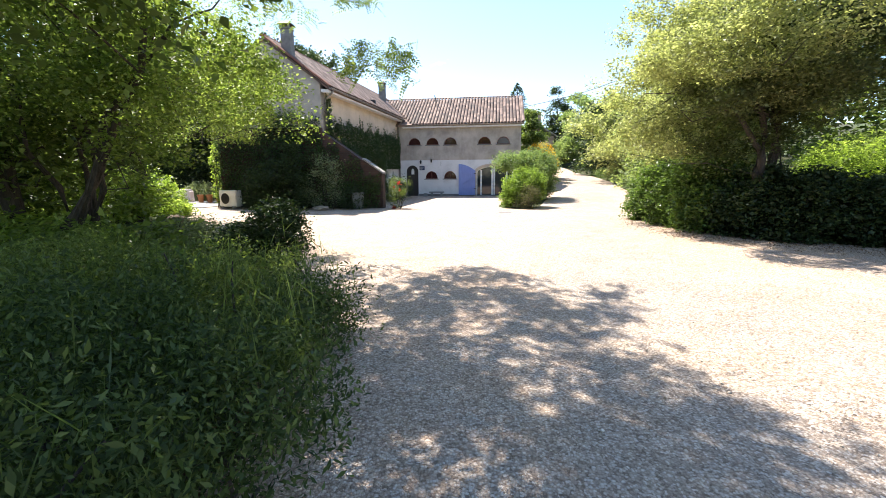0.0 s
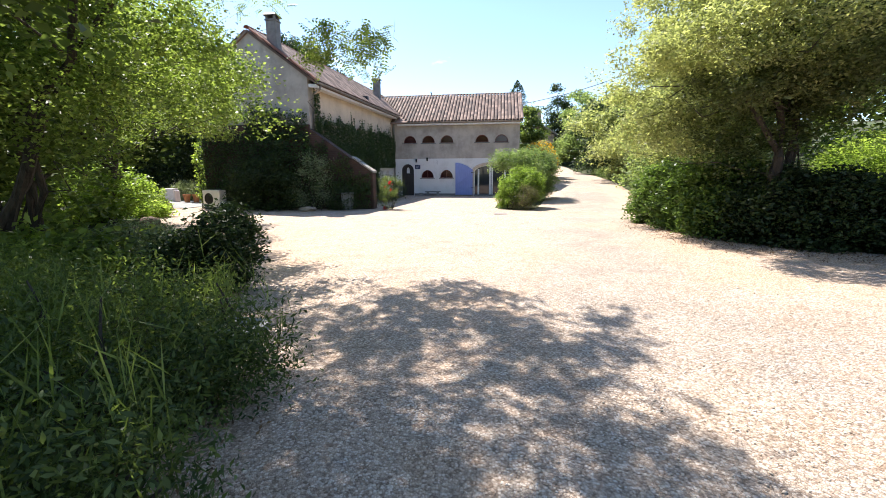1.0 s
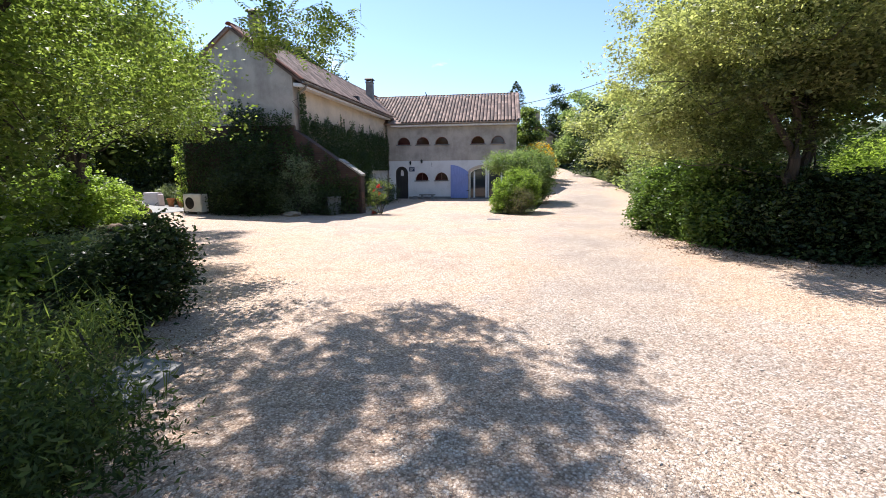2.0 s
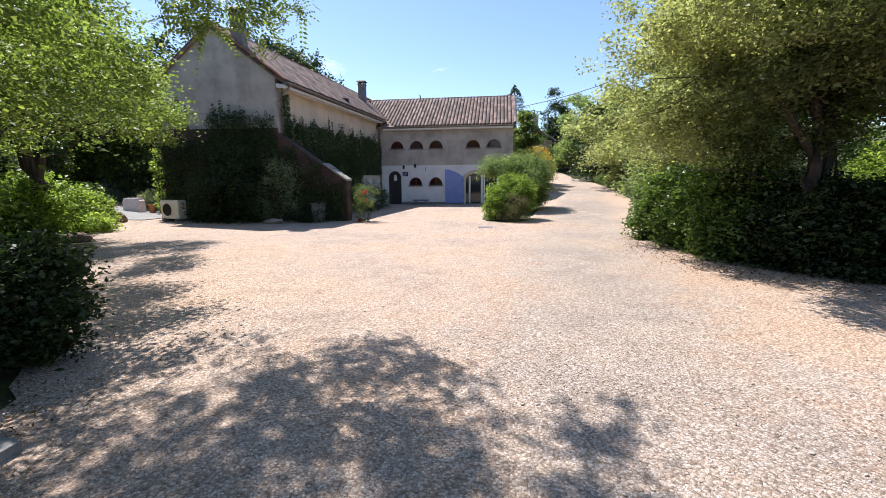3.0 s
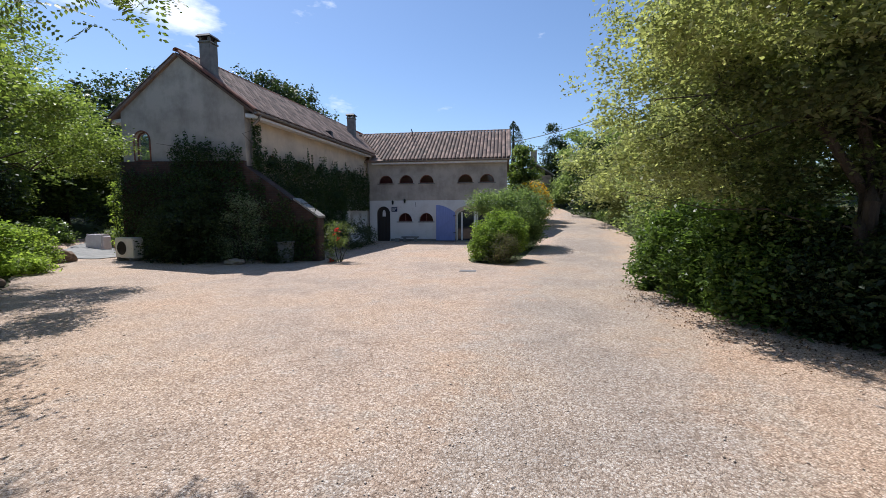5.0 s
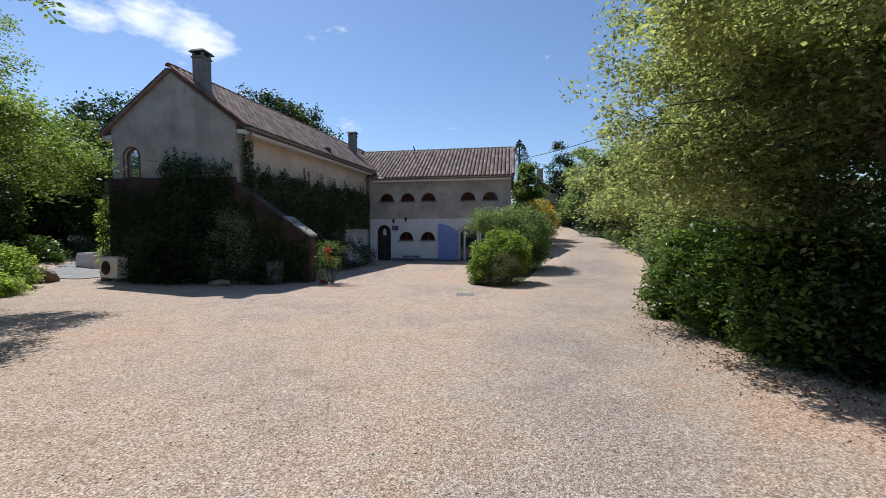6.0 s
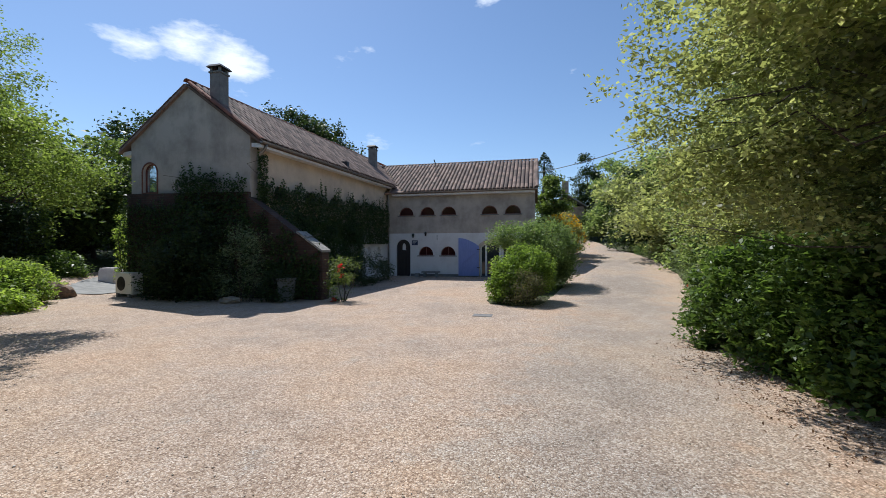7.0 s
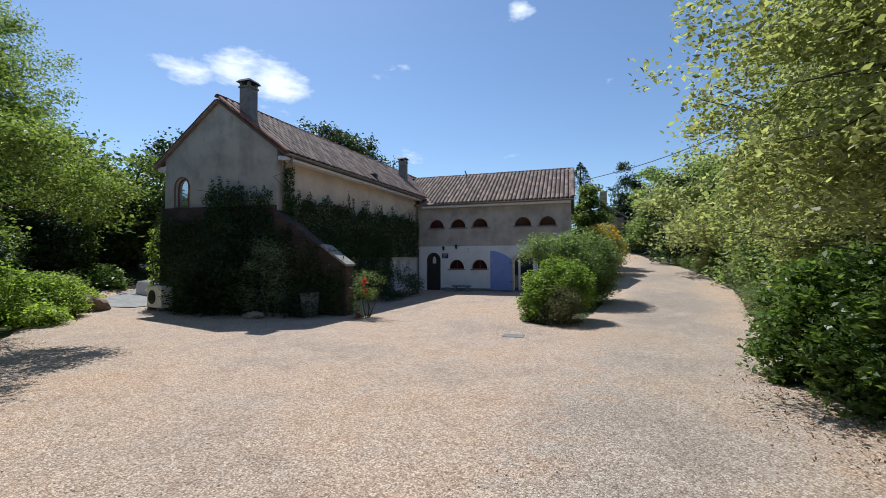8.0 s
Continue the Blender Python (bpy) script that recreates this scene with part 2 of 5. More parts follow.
LICHEN_STONE = mottled("lichened_stone", (0.15, 0.14, 0.12), (0.44, 0.41, 0.36), 9, 0.95, 0.7)
BARK = mottled("bark", (0.03, 0.023, 0.018), (0.085, 0.067, 0.052), 5, 0.95, 0.9, 30, 0.03, stretch=(3, 3, 0.6))
CLOTH = mottled("pale_pink_cover", (0.72, 0.64, 0.64), (0.85, 0.79, 0.79), 5, 0.8, 0.3)
LEAF_LOCUST = leaf_material("locust_leaf", (0.075, 0.108, 0.026), (0.138, 0.186, 0.046), (0.25, 0.30, 0.09), 0.55)
LEAF_MID = leaf_material("broad_leaf", (0.06, 0.086, 0.026), (0.11, 0.148, 0.042), (0.19, 0.235, 0.075), 0.48)
# for dark trees and shrubs; also carries the painted shade of the hedge
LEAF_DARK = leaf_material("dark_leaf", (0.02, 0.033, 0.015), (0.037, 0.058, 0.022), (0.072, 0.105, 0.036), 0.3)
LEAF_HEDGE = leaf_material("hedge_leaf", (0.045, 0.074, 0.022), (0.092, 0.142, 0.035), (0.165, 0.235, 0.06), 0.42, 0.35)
LEAF_WEED = leaf_material("weed_leaf", (0.028, 0.045, 0.015), (0.064, 0.096, 0.028), (0.15, 0.19, 0.06), 0.36, 0.55)
LEAF_BRIGHT = leaf_material("bright_leaf", (0.12, 0.17, 0.035), (0.22, 0.29, 0.06), (0.34, 0.41, 0.11), 0.62)
LEAF_GARDEN = leaf_material("garden_leaf", (0.085, 0.13, 0.025), (0.165, 0.235, 0.045), (0.27, 0.35, 0.085), 0.56)
LEAF_OLIVE = leaf_material("olive_leaf", (0.145, 0.162, 0.072), (0.262, 0.275, 0.13), (0.43, 0.435, 0.23), 0.52)
# darker leaf colour that stands for shade under the olive crown
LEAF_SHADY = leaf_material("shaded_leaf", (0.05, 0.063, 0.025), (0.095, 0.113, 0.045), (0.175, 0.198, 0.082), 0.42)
LEAF_SAGE = leaf_material("sage_leaf", (0.1, 0.14, 0.055), (0.185, 0.235, 0.095), (0.3, 0.35, 0.165), 0.53)
LEAF_GREYGREEN = leaf_material("grey_green_leaf", (0.085, 0.125, 0.05), (0.15, 0.205, 0.08), (0.24, 0.3, 0.135), 0.5)
LEAF_SILVER = leaf_material("silvery_leaf", (0.11, 0.14, 0.075), (0.20, 0.24, 0.13), (0.32, 0.36, 0.22), 0.35)
LEAF_IVY = leaf_material("ivy_leaf", (0.022, 0.043, 0.014), (0.042, 0.074, 0.022), (0.08, 0.122, 0.036), 0.3, 0.35)
LEAF_RUST = leaf_material("rusty_leaf", (0.075, 0.07, 0.035), (0.13, 0.14, 0.065), (0.22, 0.17, 0.11), 0.4)
PETAL_YELLOW = leaf_material("yellow_petal", (0.55, 0.30, 0.02), (0.68, 0.42, 0.03), (0.78, 0.55, 0.06), 0.4)
PETAL_RED = leaf_material("red_petal", (0.45, 0.02, 0.02), (0.6, 0.03, 0.03), (0.7, 0.06, 0.05), 0.3)

# ---- building helpers ----
from mathutils.geometry import delaunay_2d_cdt


def thing(name, at=(0, 0, 0), label="", category="", group="", kind="", turn=0.0):
    ob = new(name)
    ob.empty_display_size = 0.1
    ob.matrix_basis = pose(*at, 0, 0, turn)
    return tagged(ob, label, category, group, kind)


def part(name, bm, mat, parent=None, label="", smooth=False):
    me = bpy.data.meshes.new(name)
    bm.to_mesh(me)
    bm.free()
    me.materials.append(mat)
    if smooth:
        for p in me.polygons:
            p.use_smooth = True
    ob = new(name, me)
    ob.parent = parent
    if label:
        ob["label"] = label
    return ob


def share(name, me, m, parent, label=""):
    ob = new(name, me)
    ob.parent = parent
    ob.matrix_basis = m
    if label:
        ob["label"] = label
    return ob


def box(bm, x0, x1, y0, y1, z0, z1, bevel=0.0):
    vs = [bm.verts.new((x, y, z)) for x in (x0, x1) for y in (y0, y1) for z in (z0, z1)]
    fs = []
    for q in ((0, 1, 3, 2), (4, 6, 7, 5), (0, 4, 5, 1), (2, 3, 7, 6), (0, 2, 6, 4), (1, 5, 7, 3)):
        fs.append(bm.faces.new([vs[i] for i in q]))
    if bevel:
        es = list({e for f in fs for e in f.edges})
        bmesh.ops.bevel(bm, geom=es, offset=bevel, segments=2, affect="EDGES")
    return vs


def boxed(*args, **kw):
    bm = bmesh.new()
    box(bm, *args, **kw)
    return bm


def inside(p, poly):
    x, y, hit = p[0], p[1], False
    for (x0, y0), (x1, y1) in zip(poly, poly[1:] + poly[:1]):
        if (y0 > y) != (y1 > y) and x < (x1 - x0) * (y - y0) / (y1 - y0) + x0:
            hit = not hit
    return hit


def pierced(bm, outline, holes, thick, place):
    """A slab with openings cut right through; place(u, v, w) lays it into the world, w going through the thickness."""
    pts, edges = [], []
    for loop in [outline] + holes:
        n0 = len(pts)
        pts += [Vector(p) for p in loop]
        edges += [(n0 + i, n0 + (i + 1) % len(loop)) for i in range(len(loop))]
    v2, _, tris, _, _, _ = delaunay_2d_cdt(pts, edges, [], 0, 1e-5)
    front = [bm.verts.new(place(p.x, p.y, 0)) for p in v2]
    back = [bm.verts.new(place(p.x, p.y, thick)) for p in v2]
    rim = {}
    for t in tris:
        c = sum((v2[i] for i in t), Vector((0, 0))) / 3
        if not inside(c, outline) or any(inside(c, h) for h in holes):
            continue
        bm.faces.new([front[i] for i in t])
        bm.faces.new([back[i] for i in reversed(t)])
        for a, b in zip(t, list(t[1:]) + [t[0]]):
            rim[(a, b)] = rim.get((b, a), 0) + 1
            if (b, a) in rim:
                rim[(b, a)] = 2
                rim[(a, b)] = 2
    for (a, b), n in rim.items():
        if n == 1:
            bm.faces.new([front[b], front[a], back[a], back[b]])
    bmesh.ops.recalc_face_normals(bm, faces=bm.faces)
    loose = [v for v in bm.verts if not v.link_faces]
    bmesh.ops.delete(bm, geom=loose, context="VERTS")
    return bm


def arch(x0, x1, z0, spring, top, n=14):
    """Outline of an opening with a flat foot and an arched head."""
    c, r = (x0 + x1) / 2, (x1 - x0) / 2
    return [(x0, z0), (x1, z0)] + [(c + r * math.cos(a), spring + (top - spring) * math.sin(a)) for a in (math.pi * i / n for i in range(n + 1))]


def shrink(poly, d, floor=True):
    """The outline drawn in by d towards its middle."""
    xs, zs = [p[0] for p in poly], [p[1] for p in poly]
    cx, w, z0, z1 = (min(xs) + max(xs)) / 2, max(xs) - min(xs), min(zs), max(zs)
    sx, sz = (w - 2 * d) / w, (z1 - z0 - (2 * d if floor else d)) / (z1 - z0)
    zz = z0 + (d if floor else 0)
    return [(cx + (x - cx) * sx, zz + (z - z0) * sz) for x, z in poly]


def tube(bm, pts, r0, r1, sides=7):
    pts = [Vector(p) for p in pts]
    rings = []
    for i, p in enumerate(pts):
        d = (pts[min(i + 1, len(pts) - 1)] - pts[max(i - 1, 0)]).normalized()
        a = d.orthogonal().normalized()
        b = d.cross(a)
        r = r0 + (r1 - r0) * i / (len(pts) - 1)
        rings.append([bm.verts.new(p + r * (a * math.cos(2 * math.pi * k / sides) + b * math.sin(2 * math.pi * k / sides))) for k in range(sides)])
    for ra, rb in zip(rings, rings[1:]):
        # follow the nearest vertex, so that rings do not twist
        off = min(range(sides), key=lambda s: (ra[0].co - rb[s].co).length)
        for k in range(sides):
            bm.faces.new([ra[k], ra[(k + 1) % sides], rb[(k + 1 + off) % sides], rb[(k + off) % sides]])
    bm.faces.new(rings[0])
    bm.faces.new(rings[-1])
    bmesh.ops.recalc_face_normals(bm, faces=bm.faces)


def wander(a, b, n, amount, rng, sag=0.0):
    a, b = np.array(a, float), np.array(b, float)
    out = []
    for i in range(n + 1):
        f = i / n
        j = rng.normal(0, amount, 3) * math.sin(math.pi * f)
        p = a + (b - a) * f + j
        p[2] += sag * math.sin(math.pi * f)
        out.append(p)
    return out


def quads(name, verts, mat, parent, label=""):
    """One mesh of loose four-cornered leaves."""
    n = len(verts) // 4
    me = bpy.data.meshes.new(name)
    me.vertices.add(n * 4)
    me.vertices.foreach_set("co", verts.astype(np.float32).ravel())
    me.loops.add(n * 4)
    me.loops.foreach_set("vertex_index", np.arange(n * 4, dtype=np.int32))
    me.polygons.add(n)
    me.polygons.foreach_set("loop_start", np.arange(0, n * 4, 4, dtype=np.int32))
    me.update(calc_edges=True)
    me.materials.append(mat)
    ob = new(name, me)
    ob.parent = parent
    if label:
        ob["label"] = label
    return ob


def unit(v):
    return v / np.maximum(np.linalg.norm(v, axis=1, keepdims=True), 1e-9)


def leaves(p, size, slim, rng, droop=0.0, upright=0.0, facing=None):
    """Pointed, creased leaves round the points p."""
    n = len(p)
    a = rng.normal(size=(n, 3))
    a[:, 2] = a[:, 2] * (1 - 0.5 * (upright == 0)) - droop + upright
    a = unit(a)
    nn = rng.normal(size=(n, 3)) * 0.8
    nn[:, 2] += 0.9
    if facing is not None:
        nn = rng.normal(size=(n, 3)) * 0.45 + np.array(facing)
    b = unit(np.cross(nn, a))
    nn = unit(np.cross(a, b))
    L = (size * rng.uniform(0.6, 1.25, n))[:, None]
    W = L * slim
    fold = nn * W * 0.25
    v = np.stack([p - a * L * 0.5, p + b * W * 0.5 - a * L * 0.08 + fold, p + a * L * 0.5, p - b * W * 0.5 - a * L * 0.08 + fold], axis=1)
    return v.reshape(-1, 3)


def clumps(blobs, count, rng, shell=0.5, boughs=0):
    """Centres of leaf clumps, mostly in the outer part of the blobs (x, y, z, rx, ry, rz); gathered on so many flat boughs, if given."""
    bl = np.array(blobs, float)
    w = (bl[:, 3] * bl[:, 4] * bl[:, 5]) ** 0.75
    m = boughs or count
    k = rng.choice(len(bl), m, p=w / w.sum())
    d = unit(rng.normal(size=(m, 3)))
    r = (shell + (1 - shell) * rng.uniform(0, 1, m) ** 0.6)[:, None]
    c = bl[k, :3] + d * r * bl[k, 3:]
    if not boughs:
        return c
    j = rng.integers(0, m, count)
    size = bl[k, 3:].mean(axis=1) * rng.uniform(0.14, 0.34, m)
    o = np.clip(rng.normal(size=(count, 3)), -1.8, 1.8) * size[j][:, None]
    o[:, 2] = o[:, 2] * 0.42 - 0.22 * (o[:, 0] ** 2 + o[:, 1] ** 2) / np.maximum(size[j], 0.05)
    return c[j] + o


def fronds(p, rng, length=0.24, pairs=7, leaflet=0.056):
    """Feathered leaves: paired leaflets along a drooping stalk at each point p."""
    n = len(p)
    a = rng.normal(size=(n, 3))
    a[:, 2] = a[:, 2] * 0.5 - 0.35
    a = unit(a)
    up = rng.normal(size=(n, 3)) * 0.45 + np.array([0, 0, 1.0])
    b = unit(np.cross(up, a))
    nn = np.cross(a, b)
    L = length * rng.uniform(0.65, 1.2, n)
    out = []
    for i in range(pairs):
        f = (i + 0.6) / pairs
        stem = p + a * (L * (f - 0.4))[:, None] - np.array([0, 0, 0.22]) * (L * f * f)[:, None]
        for side in (-1, 1):
            d = unit(b * side + a * 0.35 - nn * rng.uniform(0.0, 0.5, n)[:, None])
            q = leaflet * (1.0 - 0.35 * abs(f - 0.5)) * (L / length)
            w = unit(np.cross(d, nn)) * (q * 0.26)[:, None]
            e = d * q[:, None]
            out.append(np.stack([stem, stem + e * 0.45 + w, stem + e, stem + e * 0.45 - w], axis=1))
    return np.concatenate(out).reshape(-1, 3)


def spray(centres, per, spread, rng, flat=0.7):
    n = len(centres) * per
    sc = rng.uniform(0.5, 1.35, len(centres))
    o = np.clip(rng.normal(size=(n, 3)), -1.7, 1.7) * spread * np.repeat(sc, per)[:, None]
    o[:, 2] *= flat
    return np.repeat(centres, per, axis=0) + o


def tree(name, at, height, blobs, mat, label, seed, n=400, per=60, spread=0.28, leaf=0.09, slim=0.5, stems=1, girth=0.14, droop=0.15, group="", branches=14, lean=(0, 0), shell=0.5, category="tree", boughs=None, pinnate=False):
    """A tapered trunk, or several stems, with limbs that reach into a ragged crown. Blobs are given from the foot."""
    rng = np.random.default_rng(seed)
    t = thing(name, at, label, category, group)
    c = clumps(blobs, n, rng, shell, n // 9 if boughs is None else boughs)
    c = c[c[:, 2] > 0.25]
    bm = bmesh.new()
    forks = []
    for s in range(stems):
        ang = rng.uniform(0, 6.28)
        off = np.array([math.cos(ang), math.sin(ang), 0]) * (0 if stems == 1 else girth * 1.6)
        mid = np.mean(np.array(blobs)[:, :3], axis=0) if stems == 1 else np.array(blobs)[s % len(blobs)][:3]
        top = np.array([mid[0] * 0.6 + lean[0], mid[1] * 0.6 + lean[1], height * rng.uniform(0.62, 0.8)])
        path = wander(off - np.array([0, 0, 0.1]), top, 7, height * 0.022, rng)
        tube(bm, path, girth * rng.uniform(0.8, 1.1), girth * 0.3, 8)
        forks += path[2:]
    pick = c[rng.choice(len(c), min(branches, len(c)), replace=False)]
    for q in pick:
        f = min(forks, key=lambda p: np.linalg.norm(p - q) + 0.8 * max(0, p[2] - q[2] + 0.3))
        tube(bm, wander(f, q, 5, 0.075 * np.linalg.norm(q - f), rng, 0.05), girth * 0.2, girth * 0.05, 5)
    part("trunk", bm, BARK, t)
    p = spray(c, per, spread, rng)
    p = p[p[:, 2] > 0.05]
    quads("crown", fronds(p[::12], rng) if pinnate else leaves(p, leaf, slim, rng, droop), mat, t)
    return t


def shrub(name, at, blobs, mat, label, seed, n=120, per=60, spread=0.16, leaf=0.07, slim=0.5, category="bush", group="", upright=0.0, flowers=None, turn=0.0, shell=0.6, stems=7):
    rng = np.random.default_rng(seed)
    t = thing(name, at, label, category, group, turn=turn)
    c = clumps(blobs, n, rng, shell)
    c[:, 2] = np.abs(c[:, 2])
    bm = bmesh.new()
    for q in c[rng.choice(len(c), min(stems, len(c)), replace=False)]:
        b = max(blobs, key=lambda k: -math.hypot(k[0] - q[0], k[1] - q[1]))
        tube(bm, wander((b[0] + rng.normal(0, 0.06), b[1] + rng.normal(0, 0.06), -0.05), q, 4, 0.05, rng), 0.018, 0.006, 5)
    part("woody_base", bm, BARK, t)["kind"] = "stuff"
    p = spray(c, per, spread, rng, 0.8)
    p = p[p[:, 2] > 0.01]
    quads("foliage", leaves(p, leaf, slim, rng, 0.1, upright), mat, t)
    if flowers:
        fm, count, size, lab = flowers
        q = clumps(blobs, count, rng, 0.93)
        q[:, 2] = np.abs(q[:, 2]) + 0.03
        if count < 30:
            made = None
            for c in q:
                if made is None:
                    head = rng.normal(size=(12, 3)) * size * 0.28
                    made = quads("bloom", leaves(head, size, 0.9, rng), fm, t, lab)
                    made.matrix_basis = Matrix.Translation(c)
                else:
                    share("bloom", made.data, Matrix.Translation(c) @ pose(0, 0, 0, 0, 0, rng.uniform(0, 360)), t, lab)
        else:
            q = spray(q, 9, size * 0.35, rng, 1.0)
            quads("flowers", leaves(q, size, 0.9, rng), fm, t, lab)["kind"] = "stuff"
    return t


def smooth(a, b, x):
    f = min(1, max(0, (x - a) / (b - a)))
    return f * f * (3 - 2 * f)


ROAD_RIGHT = [(14, 5.5), (9.5, 7.2), (6.6, 8.1), (4.7, 9.4), (4.2, 11.0), (4.3, 13.0), (5.7, 18.0), (7.2, 24.2), (7.8, 30.0), (7.8, 35.6), (6.4, 42.6), (4, 48)]


def edge_x(y):
    for (x0, y0), (x1, y1) in zip(ROAD_RIGHT, ROAD_RIGHT[1:]):
        if y0 <= y <= y1:
            return x0 + (x1 - x0) * (y - y0) / (y1 - y0)
    return 14.0 if y < 5.5 else 4.0


def terrain(x, y):
    """Height of the ground: level forecourt, a drive that climbs beside the house, and a bank on its far side."""
    up = 0.065 * (max(0.0, y - 18.0) - max(0.0, y - 44.0) * 0.8)
    up *= smooth(0, 5, y - 17.5)
    z = up * smooth(1.0, 4.2, x)
    z += 1.8 * smooth(1.2, 9.0, x - edge_x(y)) * smooth(2, 8, y)
    z += 1.2 * smooth(2, 12, -9 - x) * smooth(4, 14, y + 0.0 * x) * smooth(0, 6, -x - 0.9 * y + 3)
    z += 5.0 * smooth(36, 75, y) + 6.0 * smooth(20, 70, -x) * smooth(5, 40, y)
    return z


# ---- ground ----
def sheet(name, xs, ys, mat, label):
    bm = bmesh.new()
    grid = [[bm.verts.new((x, y, terrain(x, y) - 0.03)) for x in xs] for y in ys]
    for j in range(len(ys) - 1):
        for i in range(len(xs) - 1):
            bm.faces.new([grid[j][i], grid[j][i + 1], grid[j + 1][i + 1], grid[j + 1][i]])
    return tagged(part(name, bm, mat, None, smooth=True), label, "ground", kind="structure")


def steps(near0, near1, step, far):
    s = list(np.arange(near0, near1 + 1e-6, step))
    g, lo, hi = step, near0, near1
    while hi < far:
        g *= 1.5
        lo, hi = lo - g, hi + g
        s = [lo] + s + [hi]
    return s


sheet("ground", steps(-26, 26, 0.8, 900), steps(-8, 56, 0.8, 900), GROUND, "dark soil and rough turf under trees beside the drive")

DRIVE = [(-1.3, -9), (-1.25, 0.0), (-1.3, 2.0), (-1.75, 3.5), (-2.6, 4.7), (-3.6, 5.6), (-5.2, 7.2), (-7.4, 9.6), (-9.7, 11.7), (-11.4, 13.0), (-13.6, 15.3), (-16.5, 18.0), (-19, 21.5),
         (-16, 24), (-10, 24), (-7, 28.5), (1.2, 28.5), (1.2, 24.0), (0.25, 20.0), (0.0, 18.0), (0.2, 17.2), (0.9, 16.9), (1.6, 17.3), (1.85, 18.6), (2.35, 21.0), (2.95, 25.0), (3.7, 32.0), (3.2, 42.0), (0.5, 48.0)] + ROAD_RIGHT[:5:-1] + [(x + 0.5, y + 0.35) for x, y in ROAD_RIGHT[5::-1]] + [(14, -9)]


def laid(name, outline, mat, label, rise, step, category):
    rng = random.Random(3)
    loop = []
    for (x0, y0), (x1, y1) in zip(outline, outline[1:] + outline[:1]):
        n = max(1, int(math.hypot(x1 - x0, y1 - y0) / 0.25))
        for i in range(n):
            j = 0.05
            loop.append((x0 + (x1 - x0) * i / n + rng.uniform(-j, j), y0 + (y1 - y0) * i / n + rng.uniform(-j, j)))
    xs, ys = [p[0] for p in loop], [p[1] for p in loop]
    pts = [Vector(p) for p in loop]
    edges = [(i, (i + 1) % len(loop)) for i in range(len(loop))]
    x = min(xs)
    while x < max(xs):
        y = min(ys)
        while y < max(ys):
            if inside((x, y), loop):
                pts.append(Vector((x + rng.uniform(-0.1, 0.1), y + rng.uniform(-0.1, 0.1))))
            y += step
        x += step
    v2, _, tris, _, _, _ = delaunay_2d_cdt(pts, edges, [], 0, 1e-5)
    bm = bmesh.new()
    vs = [bm.verts.new((p.x, p.y, terrain(p.x, p.y) + rise + 0.008 * noise.noise((p.x * 1.3, p.y * 1.3, 0)))) for p in v2]
    for t in tris:
        c = sum((v2[i] for i in t), Vector((0, 0))) / 3
        if inside(c, loop):
            bm.faces.new([vs[i] for i in t])
    bmesh.ops.recalc_face_normals(bm, faces=bm.faces)
    bmesh.ops.delete(bm, geom=[v for v in bm.verts if not v.link_faces], context="VERTS")
    ob = part(name, bm, mat, None, smooth=True)
    return tagged(ob, label, category, kind="structure")


laid("road", DRIVE, GRAVEL, "pale pinkish gravel forecourt and drive, dappled with shade", 0.0, 0.6, "gravel drive")
laid("pavement", [(-14.0, 15.9), (-12.9, 16.6), (-12.7, 21), (-16, 23), (-17.8, 20.5), (-16, 18.2)], SLATE_STONE, "grey concrete path beside the gable end", 0.025, 0.6, "path")

# ---- house ----
SHEAR = 0.078
GABLE_Y, FRONT_Y = 17.1, 27.2
RIDGE_X, RIDGE_Z, PITCH, HALF = -9.72, 7.05, 0.74, 2.8
FRONT_EAVE_Y, FRONT_EAVE_Z, FRONT_PITCH, FRONT_RIDGE_Y = 26.88, 4.6, 0.585, 30.5
house = thing("house", (0, 0, 0), "two-storey L-shaped rendered house with arched windows and clay tile roofs", "house")


def on_gable(u, v, w):
    return (u + SHEAR * w, GABLE_Y + w, v)


def on_front(u, v, w):
    return (u, FRONT_Y + w, v)


def on_side(u, v, w):
    """u runs along y from the gable to the inner corner."""
    return (-7.39 + SHEAR * u - w, GABLE_Y + u, v)


def moved(f, dv):
    return lambda u, v, w: f(u, v, w + dv)


def window(outline, place, set_in, frame_mat, parent, sill=True, bars=(), label="", frame_w=0.045, glass=None):
    bm = pierced(bmesh.new(), outline, [shrink(outline, frame_w)], 0.06, moved(place, set_in))
    w = part("window", bm, frame_mat, parent, label)
    part("pane", pierced(bmesh.new(), shrink(outline, frame_w * 0.8), [], 0.012, moved(place, set_in + 0.025)), glass or GLASS, w)
    xs, zs = [p[0] for p in outline], [p[1] for p in outline]
    for b in bars:
        x = min(xs) + b * (max(xs) - min(xs))
        top = max(z for u, z in outline if abs(u - x) < 0.2 * (max(xs) - min(xs)))
        part("glazing_bar", pierced(bmesh.new(), [(x - 0.018, min(zs) + 0.02), (x + 0.018, min(zs) + 0.02), (x + 0.018, top - 0.03), (x - 0.018, top - 0.03)], [], 0.05, moved(place, set_in + 0.004)), frame_mat, w)
    if sill:
        a, b, z = min(xs) - 0.07, max(xs) + 0.07, min(zs)
        part("sill", pierced(bmesh.new(), [(a, z - 0.05), (b, z - 0.05), (b, z - 0.002), (a, z - 0.002)], [], set_in + 0.06, moved(place, -0.06)), CEMENT, w)
    return w


